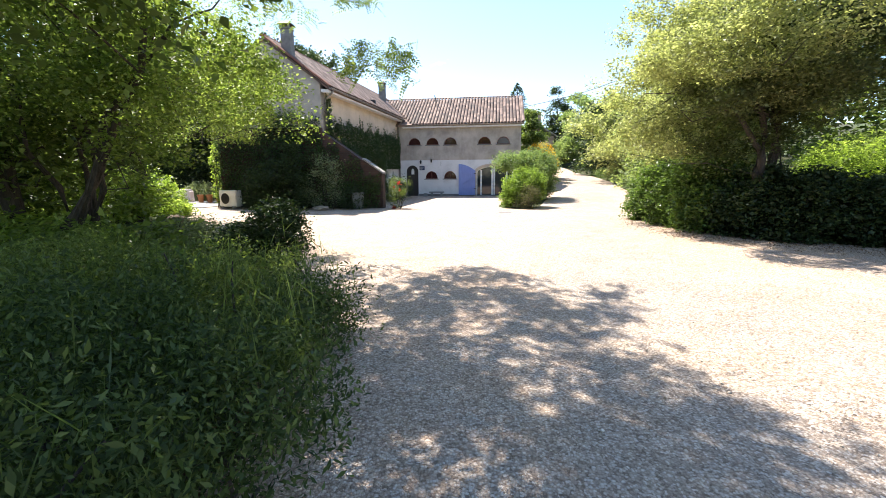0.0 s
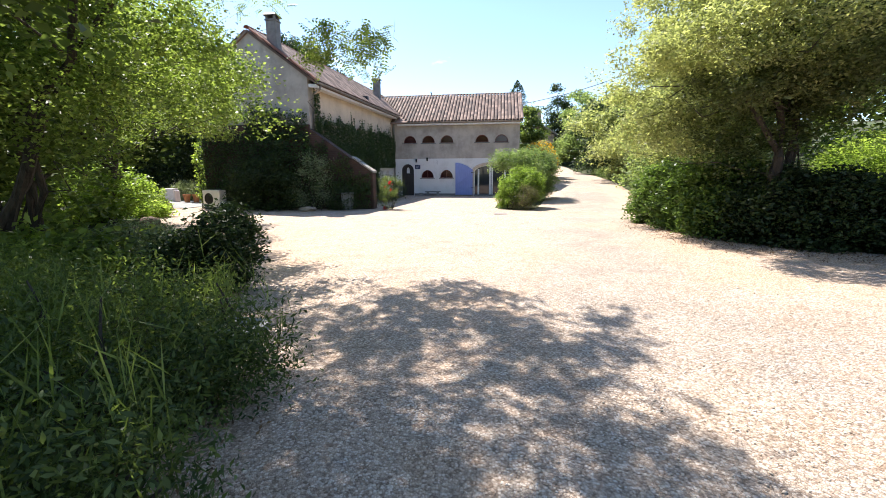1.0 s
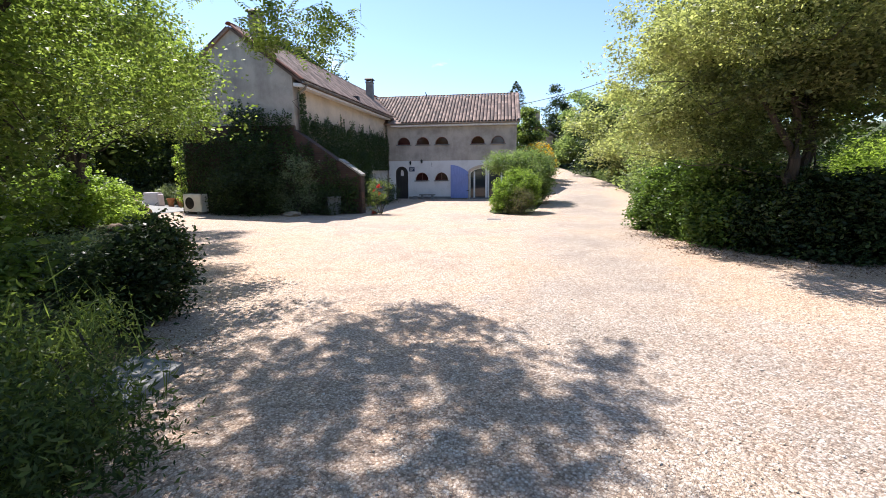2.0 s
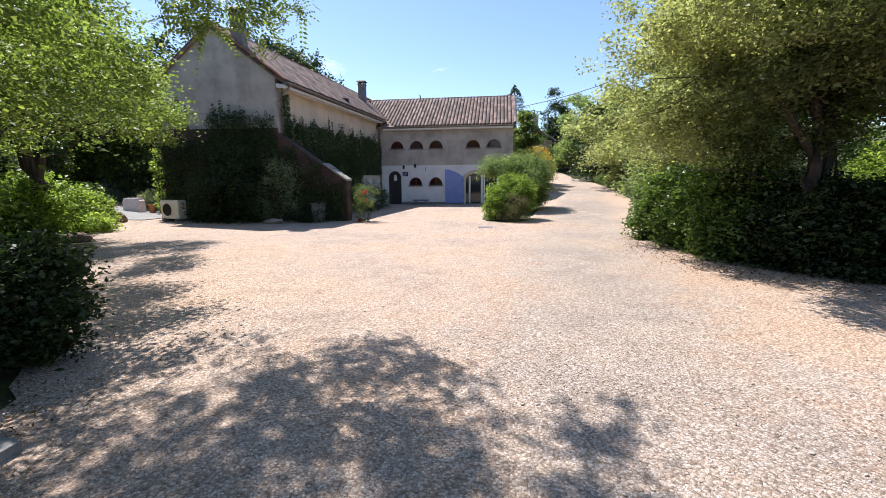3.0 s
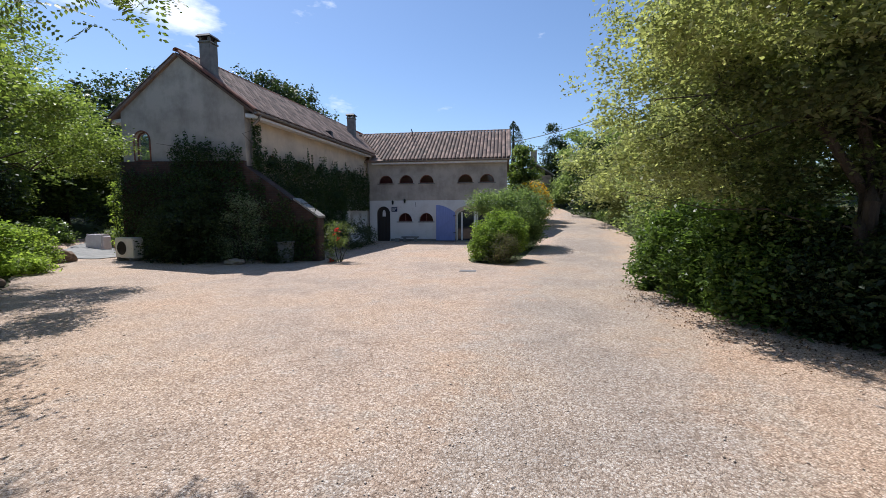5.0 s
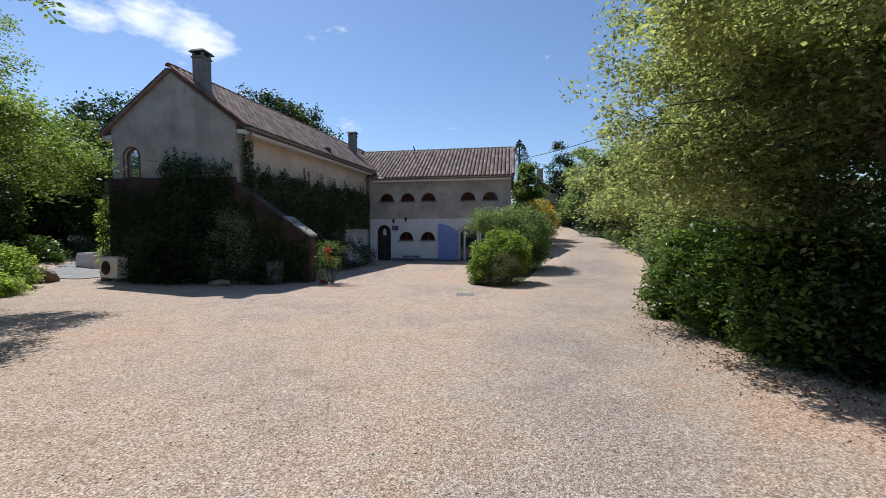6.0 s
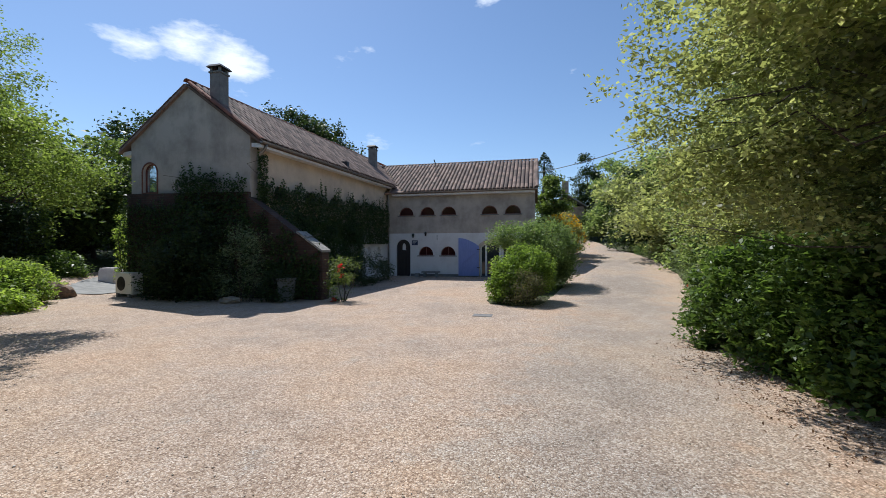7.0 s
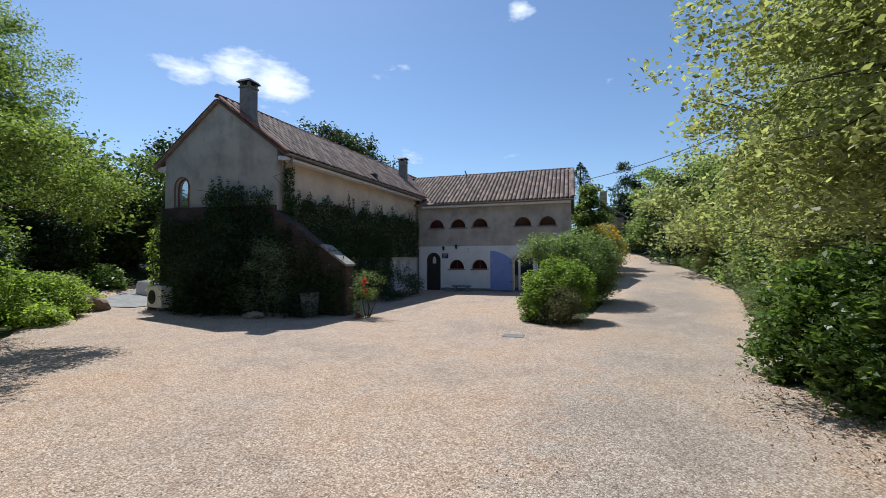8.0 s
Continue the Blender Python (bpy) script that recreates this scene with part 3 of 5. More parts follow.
FRONT_R = 1.4
FRONT_L = -6.58
BAND = 2.33
upper = [arch(c - 0.41, c + 0.41, 3.30, 3.32, 3.76) for c in (-5.47, -4.28, -3.1, -0.9, 0.3)]
lower = [arch(c - 0.41, c + 0.41, 1.13, 1.15, 1.62) for c in (-4.36, -3.13)]
doorway = arch(-6.04, -5.24, 0.0, 1.6, 2.0)
glazed = arch(-1.40, 0.95, 0.0, 1.52, 1.93)
part("wall", pierced(bmesh.new(), [(FRONT_L, BAND), (FRONT_R, BAND), (FRONT_R, 4.55), (FRONT_L, 4.55)], upper, 0.35, on_front), RENDER_GREY, house, "grey-beige render of the upper storey")
# the white ground storey stands a little proud, its top edge unevenly finished
part("wall", pierced(bmesh.new(), [(FRONT_L, -0.1), (FRONT_R, -0.1), (FRONT_R, BAND), (FRONT_L, BAND)], lower + [doorway, glazed], 0.37, moved(on_front, -0.02)), WHITEWASH, house, "whitewashed ground storey wall")
part("plinth", pierced(bmesh.new(), [(-5.2, -0.1), (-1.42, -0.1), (-1.42, 0.14), (-5.2, 0.14)], [], 0.03, moved(on_front, -0.05)), CEMENT, house, "grey cement plinth")
for o in upper:
    window(o, on_front, 0.1, RED_WOOD, house, glass=CURTAINED_GLASS, label="small half-round window in a red-brown frame")
for o in lower:
    window(o, on_front, 0.12, RED_WOOD, house, bars=(0.5,), glass=CURTAINED_GLASS, label="low arched window with red-brown frame")
# end walls and back of the front range
part("wall", pierced(bmesh.new(), [(FRONT_Y, -0.3), (33.9, -0.3), (33.9, 4.5), (FRONT_RIDGE_Y, 6.5), (FRONT_Y, 4.5)], [], 0.35, lambda u, v, w: (FRONT_R - 0.001 - w, u + 0.002, v)), RENDER_GREY, house)
part("wall", boxed(-12.0, FRONT_R - 0.36, 33.5, 33.85, -0.3, 4.5), RENDER_GREY, house)

# arched entrance door with a small light in its head
leaf = shrink(doorway, 0.05, False)
light = arch(-5.74, -5.54, 1.42, 1.6, 1.8, 8)
door = part("door", pierced(bmesh.new(), leaf, [light], 0.05, moved(on_front, 0.14)), DARK_WOOD, house, "dark arched plank door with a small arched light")
part("door_frame", pierced(bmesh.new(), doorway, [leaf], 0.1, moved(on_front, 0.1)), DARK_WOOD, door)
part("pane", pierced(bmesh.new(), light, [], 0.01, moved(on_front, 0.16)), WHITE_PAINT, door)
for x in (-5.64 - 0.2, -5.64, -5.64 + 0.2):
    part("cover_strip", boxed(x - 0.012, x + 0.012, FRONT_Y + 0.128, FRONT_Y + 0.142, 0.05, 1.4), DARK_WOOD, door)
part("handle", boxed(-5.38, -5.35, FRONT_Y + 0.08, FRONT_Y + 0.142, 0.95, 1.07, bevel=0.008), BLACK_METAL, door, "black iron handle")

# blue plank shutter, half of the wide arch, folded back against the wall
sx0, sx1 = -2.55, -1.46
edge = [(sx0, 0.06), (sx1, 0.06)] + [(sx1 - (sx1 - sx0) * f, 1.62 + 0.44 * math.sin(math.pi / 2 * f) ** 0.9) for f in (i / 10 for i in range(11))]
shutter = part("shutter", pierced(bmesh.new(), edge, [], 0.025, moved(on_front, -0.09)), BLUE_PAINT, house, "lavender-blue plank shutter with curved head folded open against the wall")
for i in range(7):
    x = sx0 + (sx1 - sx0) * (i + 0.5) / 7
    top = 1.62 + 0.44 * math.sin(math.pi / 2 * (sx1 - x) / (sx1 - sx0)) ** 0.9 - 0.03
    w = (sx1 - sx0) / 14 - 0.006
    part("plank", boxed(x - w, x + w, FRONT_Y - 0.104, FRONT_Y - 0.091, 0.07, top), BLUE_PAINT, shutter)
for z in (0.45, 1.4):
    part("ledge", boxed(sx0 + 0.03, sx1 - 0.02, FRONT_Y - 0.128, FRONT_Y - 0.105, z, z + 0.1, bevel=0.006), BLUE_PAINT, shutter)
    part("hinge", boxed(sx1 - 0.1, sx1 + 0.06, FRONT_Y - 0.136, FRONT_Y - 0.129, z + 0.03, z + 0.065), BLACK_METAL, shutter)
bm = bmesh.new()
tube(bm, [(sx0 + 0.08, FRONT_Y - 0.118, 0.6), (sx1 - 0.1, FRONT_Y - 0.118, 1.36)], 0.045, 0.045, 4)
part("brace", bm, BLUE_PAINT, shutter)

# glazed arch: white posts, dark panes, pale surround
part("arch_surround", pierced(bmesh.new(), arch(-1.53, 1.08, 0.0, 1.54, 2.09), [glazed], 0.03, moved(on_front, -0.05)), RENDER_CREAM, house, "cream arch moulding")
glaz = part("glazed_door", pierced(bmesh.new(), glazed, [shrink(glazed, 0.06)], 0.08, moved(on_front, 0.12)), WHITE_PAINT, house, "white-framed glazed door in a wide arch")
part("pane", pierced(bmesh.new(), shrink(glazed, 0.05), [], 0.012, moved(on_front, 0.15)), GLASS, glaz)
for x, w in ((-1.10, 0.05), (-0.36, 0.07), (-0.23, 0.04), (0.55, 0.05)):
    part("post", boxed(x - w, x + w, FRONT_Y + 0.10, FRONT_Y + 0.148, 0.05, 1.86 - 0.25 * abs(x + 0.22) ** 2), WHITE_PAINT, glaz)
part("threshold", boxed(-1.38, 0.93, FRONT_Y + 0.02, FRONT_Y + 0.12, 0.0, 0.07), CEMENT, glaz)

# wing: gable, side wall
gwin = arch(-11.60, -11.02, 3.46, 4.15, 4.45)
part("wall", pierced(bmesh.new(), [(-12.09, -0.1), (-7.39, -0.1), (-7.39, 5.17), (RIDGE_X, 6.9), (-12.09, 5.14)], [gwin], 0.35, on_gable), RENDER_GREY, house, "weathered grey gable wall with a single arched window")
window(gwin, on_gable, 0.09, RED_WOOD, house, sill=False, frame_w=0.03, glass=COATED_GLASS, label="arched gable window in a reddish-brown frame")
part("window_surround", pierced(bmesh.new(), arch(-11.645, -10.975, 3.42, 4.15, 4.495), [gwin], 0.02, moved(on_gable, -0.02)), TERRACOTTA, house, "thin brick surround of the gable window")
LONG = FRONT_Y - GABLE_Y
side_up = [arch(u - 0.4, u + 0.4, 3.3, 3.32, 3.74) for u in (1.5, 3.2, 4.9, 6.6, 8.3)]
side_low = [arch(u - 0.24, u + 0.24, 1.12, 1.3, 1.62) for u in (7.95, 9.05)]
part("wall", pierced(bmesh.new(), [(0.36, BAND), (LONG + 0.05, BAND), (LONG + 0.05, 4.95), (0.36, 4.95)], side_up, 0.35, on_side), RENDER_CREAM, house, "cream render of the side wall above the ivy")
part("wall", pierced(bmesh.new(), [(0.36, -0.1), (LONG - 0.03, -0.1), (LONG - 0.03, BAND), (0.36, BAND)], side_low, 0.35, moved(on_side, -0.02)), WHITEWASH, house, "whitewashed foot of the side wall")
for o in side_up:
    window(o, on_side, 0.1, RED_WOOD, house)
for o in side_low:
    window(o, on_side, 0.15, WHITE_PAINT, house, bars=(0.5,), label="small arched white-framed window")
part("wall", pierced(bmesh.new(), [(0.36, -0.1), (16.4, -0.1), (16.4, 4.95), (0.36, 4.95)], [], 0.35, lambda u, v, w: (-12.09 + SHEAR * u + w, GABLE_Y + u, v)), RENDER_CREAM, house)

# roofs
def slab(corners, thick):
    bm = bmesh.new()
    top = [bm.verts.new(c) for c in corners]
    low = [bm.verts.new((c[0], c[1], c[2] - thick)) for c in corners]
    bm.faces.new(top)
    bm.faces.new(low[::-1])
    for i in range(4):
        bm.faces.new([top[i], low[i], low[(i + 1) % 4], top[(i + 1) % 4]])
    bmesh.ops.recalc_face_normals(bm, faces=bm.faces)
    return bm


def wing_x(y):
    return RIDGE_X + SHEAR * (y - GABLE_Y)


Y0, Y1 = 17.0, 33.9
EAVE_Z = RIDGE_Z - PITCH * HALF
roof_right = part("roof", slab([(wing_x(Y0), Y0, RIDGE_Z - 0.05), (wing_x(Y1), Y1, RIDGE_Z - 0.05), (wing_x(Y1) + HALF, Y1, EAVE_Z - 0.05), (wing_x(Y0) + HALF, Y0, EAVE_Z - 0.05)], 0.1), TILE, house, "brown clay tile roof slope of the wing")
roof_left = part("roof", slab([(wing_x(Y0), Y0, RIDGE_Z - 0.052), (wing_x(Y1), Y1, RIDGE_Z - 0.052), (wing_x(Y1) - HALF, Y1, EAVE_Z - 0.052), (wing_x(Y0) - HALF, Y0, EAVE_Z - 0.052)], 0.1), TILE, house)
FX0, FX1 = -9.4, 1.56
roof_front = part("roof", slab([(FX0, FRONT_EAVE_Y, FRONT_EAVE_Z - 0.05), (FX1, FRONT_EAVE_Y, FRONT_EAVE_Z - 0.05), (FX1, FRONT_RIDGE_Y, FRONT_EAVE_Z - 0.05 + FRONT_PITCH * (FRONT_RIDGE_Y - FRONT_EAVE_Y)), (FX0, FRONT_RIDGE_Y, FRONT_EAVE_Z - 0.05 + FRONT_PITCH * (FRONT_RIDGE_Y - FRONT_EAVE_Y))], 0.1), TILE, house, "brown clay tile roof of the front range")
rb = FRONT_EAVE_Z - 0.05 + FRONT_PITCH * (FRONT_RIDGE_Y - FRONT_EAVE_Y)
roof_back = part("roof", slab([(FX0, FRONT_RIDGE_Y, rb), (FX1, FRONT_RIDGE_Y, rb), (FX1, 34.1, FRONT_EAVE_Z), (FX0, 34.1, FRONT_EAVE_Z)], 0.1), TILE, house)


def front_z(y):
    return FRONT_EAVE_Z + FRONT_PITCH * (y - FRONT_EAVE_Y)


def wing_z(x, y):
    return RIDGE_Z - PITCH * abs(x - wing_x(y))


# soffits, gutters and downpipes
part("soffit", slab([(wing_x(17.12) + 2.36, 17.12, 4.93), (wing_x(26.9) + 2.36, 26.9, 4.93), (wing_x(26.9) + HALF - 0.03, 26.9, 4.89), (wing_x(17.12) + HALF - 0.03, 17.12, 4.89)], 0.13), WHITE_PAINT, house, "cream boxed eaves")
part("soffit", boxed(-6.2, 1.4, FRONT_EAVE_Y + 0.03, FRONT_Y - 0.003, 4.36, 4.5), WHITE_PAINT, house, "cream boxed eaves")
part("soffit", slab([(wing_x(17.12) - 2.4, 17.12, 4.93), (wing_x(30) - 2.4, 30, 4.93), (wing_x(30) - HALF + 0.03, 30, 4.89), (wing_x(17.12) - HALF + 0.03, 17.12, 4.89)], 0.13), WHITE_PAINT, house)


def gutter(a, b, r):
    bm = bmesh.new()
    a, b = Vector(a), Vector(b)
    d = (b - a).normalized()
    s = d.cross(Vector((0, 0, 1))).normalized()
    for q0, q1 in ((r, r - 0.012),):
        rows = []
        for rad in (q0, q1):
            for p in (a, b):
                rows.append([bm.verts.new(p + s * rad * math.cos(t) - Vector((0, 0, rad * math.sin(t)))) for t in (math.pi * i / 8 for i in range(9))])
        o0, o1, i0, i1 = rows
        for k in range(8):
            bm.faces.new([o0[k], o0[k + 1], o1[k + 1], o1[k]])
            bm.faces.new([i0[k], i1[k], i1[k + 1], i0[k + 1]])
            bm.faces.new([o0[k], i0[k], i0[k + 1], o0[k + 1]])
            bm.faces.new([o1[k], o1[k + 1], i1[k + 1], i1[k]])
        for j in (0, 8):
            bm.faces.new([o0[j], o1[j], i1[j], i0[j]])
    bmesh.ops.recalc_face_normals(bm, faces=bm.faces)
    return bm


part("gutter", gutter((wing_x(16.95) + HALF + 0.06, 16.95, 4.93), (wing_x(26.8) + HALF + 0.06, 26.8, 4.9), 0.065), ZINC, house, "brownish zinc half-round gutter")
part("gutter", gutter((-6.0, FRONT_EAVE_Y - 0.05, 4.53), (1.55, FRONT_EAVE_Y - 0.05, 4.53), 0.06), ZINC, house, "zinc half-round gutter")
bm = bmesh.new()
tube(bm, [(-6.86, 17.2, 4.88), (-6.95, 17.22, 4.72), (-7.25, 17.3, 4.55), (-7.27, 17.32, 4.3), (-7.27, 17.32, 1.5)], 0.045, 0.045, 10)
part("downpipe", bm, ZINC, house, "brown downpipe at the gable corner", True)
bm = bmesh.new()
tube(bm, [(-6.15, 26.8, 4.85), (-6.3, 26.95, 4.7), (-6.46, 27.08, 4.5), (-6.46, 27.08, 4.2), (-6.46, 27.08, 0.0)], 0.045, 0.045, 10)
part("downpipe", bm, ZINC, house, "grey downpipe in the inner corner", True)


def chimney(at, w, d, z0, z1):
    x, y = at
    c = part("chimney", boxed(x - w / 2, x + w / 2, y - d / 2, y + d / 2, z0, z1 - 0.28, bevel=0.012), CEMENT, house, "grey cement-rendered chimney with a raised cap")
    part("collar", boxed(x - w / 2 - 0.03, x + w / 2 + 0.03, y - d / 2 - 0.03, y + d / 2 + 0.03, z1 - 0.28, z1 - 0.22, bevel=0.01), CEMENT, c)
    for sx in (-1, 1):
        for sy in (-1, 1):
            part("cap_foot", boxed(x + sx * (w / 2 - 0.04) - 0.035, x + sx * (w / 2 - 0.04) + 0.035, y + sy * (d / 2 - 0.04) - 0.035, y + sy * (d / 2 - 0.04) + 0.035, z1 - 0.22, z1 - 0.09), CEMENT, c)
    bm = bmesh.new()
    v = box(bm, x - w / 2 - 0.08, x + w / 2 + 0.08, y - d / 2 - 0.08, y + d / 2 + 0.08, z1 - 0.09, z1 - 0.03)
    for q in v:
        if q.co.z > z1 - 0.05:
            q.co.x, q.co.y, q.co.z = x + (q.co.x - x) * 0.75, y + (q.co.y - y) * 0.75, z1
    part("cap", bm, BLACK_METAL, c, "dark chimney cap")
    return c


chimney((-8.84, 17.45), 0.4, 0.4, 5.9, 7.64)
chimney((-7.75, 28.0), 0.4, 0.4, 5.4, 7.45)
bm = bmesh.new()
tube(bm, [(-4.35, 29.3, 5.9), (-4.35, 29.3, 6.55), (-4.42, 29.25, 6.75)], 0.035, 0.03, 8)
part("vent_pipe", bm, BLACK_METAL, house, "thin dark vent pipe on the roof")
part("roof_vent", boxed(-6.9, -6.6, 22.3, 22.55, wing_z(-6.75, 22.4) - 0.02 + 0.0, wing_z(-6.75, 22.4) + 0.2, bevel=0.02), BLACK_METAL, house, "small dark roof vent")

# dark brick facing on the foot of the gable
part("brick_facing", pierced(bmesh.new(), [(-12.13, -0.1), (-7.37, -0.1), (-7.37, 3.36), (-12.13, 3.42)], [], 0.12, moved(on_gable, -0.122)), BRICK, house, "dark old brick facing under the render")

# sloping flank wall with stone coping
flank = thing("flank_wall", (0, 0, 0), "sloping red brick wall with pale stone coping, half overgrown with ivy", "wall")
part("masonry", pierced(bmesh.new(), [(-7.36, -0.1), (-4.85, -0.1), (-4.85, 1.46), (-7.36, 3.2)], [], 0.42, moved(on_gable, -0.16)), BRICK, flank)
part("quoin", boxed(-4.89, -4.80, 16.92, 17.38, -0.05, 1.44, bevel=0.02), BRICK, flank, "rough brick end of the wall")
for i in range(3):
    a, b = -4.77 - 0.3 * i, -4.77 - 0.3 * (i + 1) + 0.012 + 0.02 * i
    za, zb = 1.44 + (-4.77 - a) * (0.664 + 0.02 * i), 1.44 + (-4.77 - b) * (0.664 + 0.01 * i)
    part("coping_stone", slab([(a, 16.88, za + 0.07), (b, 16.88, zb + 0.075), (b, 17.42, zb + 0.075), (a, 17.42, za + 0.07)], 0.07), LICHEN_STONE, flank, "pale weathered coping slab")

# wall lanterns, plaque, hook
def lantern(x, z, label):
    l = thing("wall_lantern", (x, FRONT_Y - 0.02, z), label, "lamp", "lanterns on the front wall")
    part("bracket", boxed(-0.025, 0.025, -0.09, 0.0, 0.08, 0.11, bevel=0.005), BLACK_METAL, l)
    bm = bmesh.new()
    tube(bm, [(0, -0.1, -0.1), (0, -0.1, 0.06)], 0.045, 0.07, 6)
    part("lantern_body", bm, BLACK_METAL, l)
    bm = bmesh.new()
    tube(bm, [(0, -0.1, 0.06), (0, -0.1, 0.13)], 0.085, 0.015, 6)
    part("lantern_roof", bm, BLACK_METAL, l)
    return l


lantern(-5.05, 2.2, "small black iron wall lantern beside the entrance")
lantern(-4.35, 2.28, "small black iron wall lantern above a window")
plaque = thing("plaque", (-4.98, FRONT_Y - 0.022, 1.82), "dark blue enamel plaque with pale lines beside the door", "sign")
part("plate", boxed(-0.17, 0.17, -0.02, 0.0, -0.13, 0.13, bevel=0.006), mottled("dark_blue_enamel", (0.02, 0.025, 0.07), (0.03, 0.04, 0.10), 5, 0.3, 0.05), plaque)
for k in range(3):
    part("line", boxed(-0.12, 0.12 - 0.04 * k, -0.024, -0.0205, 0.05 - 0.06 * k, 0.07 - 0.06 * k), WHITE_PAINT, plaque)
hook = thing("wall_hook", (-3.72, FRONT_Y - 0.02, 2.08), "thin iron hook on the white wall", "hook")
bm = bmesh.new()
tube(bm, [(0, 0, 0.12), (0, -0.05, 0.14), (0, -0.06, 0.0), (0, -0.02, -0.12)], 0.012, 0.01, 6)
part("iron", bm, BLACK_METAL, hook)

# stone bench before the windows
bench = thing("stone_bench", (-4.0, 26.6, 0), "low dark stone bench beside a smaller block against the wall", "bench")
part("seat", boxed(-0.42, 0.55, -0.17, 0.17, 0.24, 0.31, bevel=0.015), SLATE_STONE, bench)
for x in (-0.25, 0.38):
    part("leg", boxed(x - 0.06, x + 0.06, -0.13, 0.13, -0.02, 0.24, bevel=0.01), SLATE_STONE, bench)
part("block", boxed(-0.8, -0.56, -0.13, 0.13, -0.02, 0.2, bevel=0.02), SLATE_STONE, bench)

# heat-pump unit by the gable corner
ac = thing("heat_pump", (-11.4, 16.42, 0), "off-white outdoor heat pump unit on low feet beside the gable", "heat pump", turn=-12)
part("casing", boxed(-0.46, 0.46, -0.17, 0.17, 0.10, 0.79, bevel=0.02), CASING, ac)
bm = bmesh.new()
bmesh.ops.create_circle(bm, cap_ends=True, segments=28, radius=0.23, matrix=Matrix.Translation((-0.12, -0.176, 0.44)) @ Matrix.Rotation(radians(90), 4, "X"))
part("fan_opening", bm, BLACK_METAL, ac)
for k in range(4):
    bm = bmesh.new()
    r = 0.05 + 0.055 * k
    tube(bm, [(-0.12 + r * math.cos(a), -0.185, 0.43 + r * math.sin(a)) for a in (2 * math.pi * i / 20 for i in range(21))], 0.005, 0.005, 4)
    part("guard_ring", bm, BLACK_METAL, ac)
for x in (-0.3, 0.3):
    part("foot", boxed(x - 0.05, x + 0.05, -0.2, 0.2, -0.02, 0.12), CEMENT, ac)

# grey bin and stones at the foot of the wall
bin_ = thing("dustbin", (-5.75, 16.55, 0), "small grey plastic dustbin against the overgrown wall", "bin")
bm = bmesh.new()
for v in box(bm, -0.2, 0.2, -0.2, 0.2, 0, 0.62, bevel=0.03):
    pass
for v in bm.verts:
    k = 0.82 + 0.18 * v.co.z / 0.62
    v.co.x, v.co.y = v.co.x * k, v.co.y * k
part("body", bm, GREY_PLASTIC, bin_)
part("lid", boxed(-0.22, 0.22, -0.23, 0.22, 0.625, 0.68, bevel=0.02), GREY_PLASTIC, bin_)


def rock(at, size, seed, label, mat=STONE, group="rocks edging the bed", turn=0):
    bm = bmesh.new()
    bmesh.ops.create_icosphere(bm, subdivisions=3, radius=1.0)
    for v in bm.verts:
        d = 1 + 0.34 * noise.noise(v.co * 1.3 + Vector((seed * 7.1, 0, 0))) + 0.2 * noise.noise(v.co * 3.1 + Vector((0, seed * 3.3, 0)))
        v.co = Vector((v.co.x * size[0], v.co.y * size[1], v.co.z * size[2])) * d
    ob = part("rock", bm, mat, None)
    ob.matrix_basis = pose(at[0], at[1], at[2] + size[2] * 0.55, 0, 0, turn)
    return tagged(ob, label, "rock", group)


rock((-7.1, 15.85, 0), (0.36, 0.2, 0.12), 2, "pale flat stone at the foot of the overgrown wall")

# ---- planting: ivy ----
def ivy(name, rects, place, seed, mat, label, leaf=0.1, density=420, ragged=0.5):
    """Leaves hanging before a wall. rects: u0, u1, v0, v1, depth; the upper edge is ragged."""
    rng = np.random.default_rng(seed)
    t = thing(name, (0, 0, 0), label, "climbing plant")
    pts = []
    bm = bmesh.new()
    for u0, u1, v0, v1, depth in rects:
        n = int((u1 - u0) * (v1 - v0) * density)
        u, v = rng.uniform(u0, u1, n), rng.uniform(0, 1, n)
        top = np.array([v1 + ragged * (0.7 * noise.noise((a * 1.6, seed, 0)) + 1.7 * max(0, noise.noise((a * 6.3, seed, 3)))) for a in u])
        z = v0 + v * (top - v0)
        w = -rng.uniform(0.02, 1, n) * depth * np.array([0.55 + 0.6 * noise.noise((a * 1.2, b * 1.2, seed)) for a, b in zip(u, z)])
        pts.append(np.array([place(a, b, c - 0.15) for a, b, c in zip(u, z, w)]))
        for k in range(int((u1 - u0) * 1.5) + 1):
            a = rng.uniform(u0, u1)
            tube(bm, [place(a + rng.normal(0, 0.12) * i, v0 + (v1 - v0) * i / 4, -0.14) for i in range(5)], 0.02, 0.006, 5)
    part("woody_base", bm, BARK, t)["kind"] = "stuff"
    p = np.concatenate(pts)
    p = p[p[:, 2] > 0.02]
    face = np.array(place(0, 0, -1)) - np.array(place(0, 0, 0))
    quads("foliage", leaves(p, leaf, 0.8, rng, 0.3, facing=face + np.array([0, 0, 0.4])), mat, t)
    return t


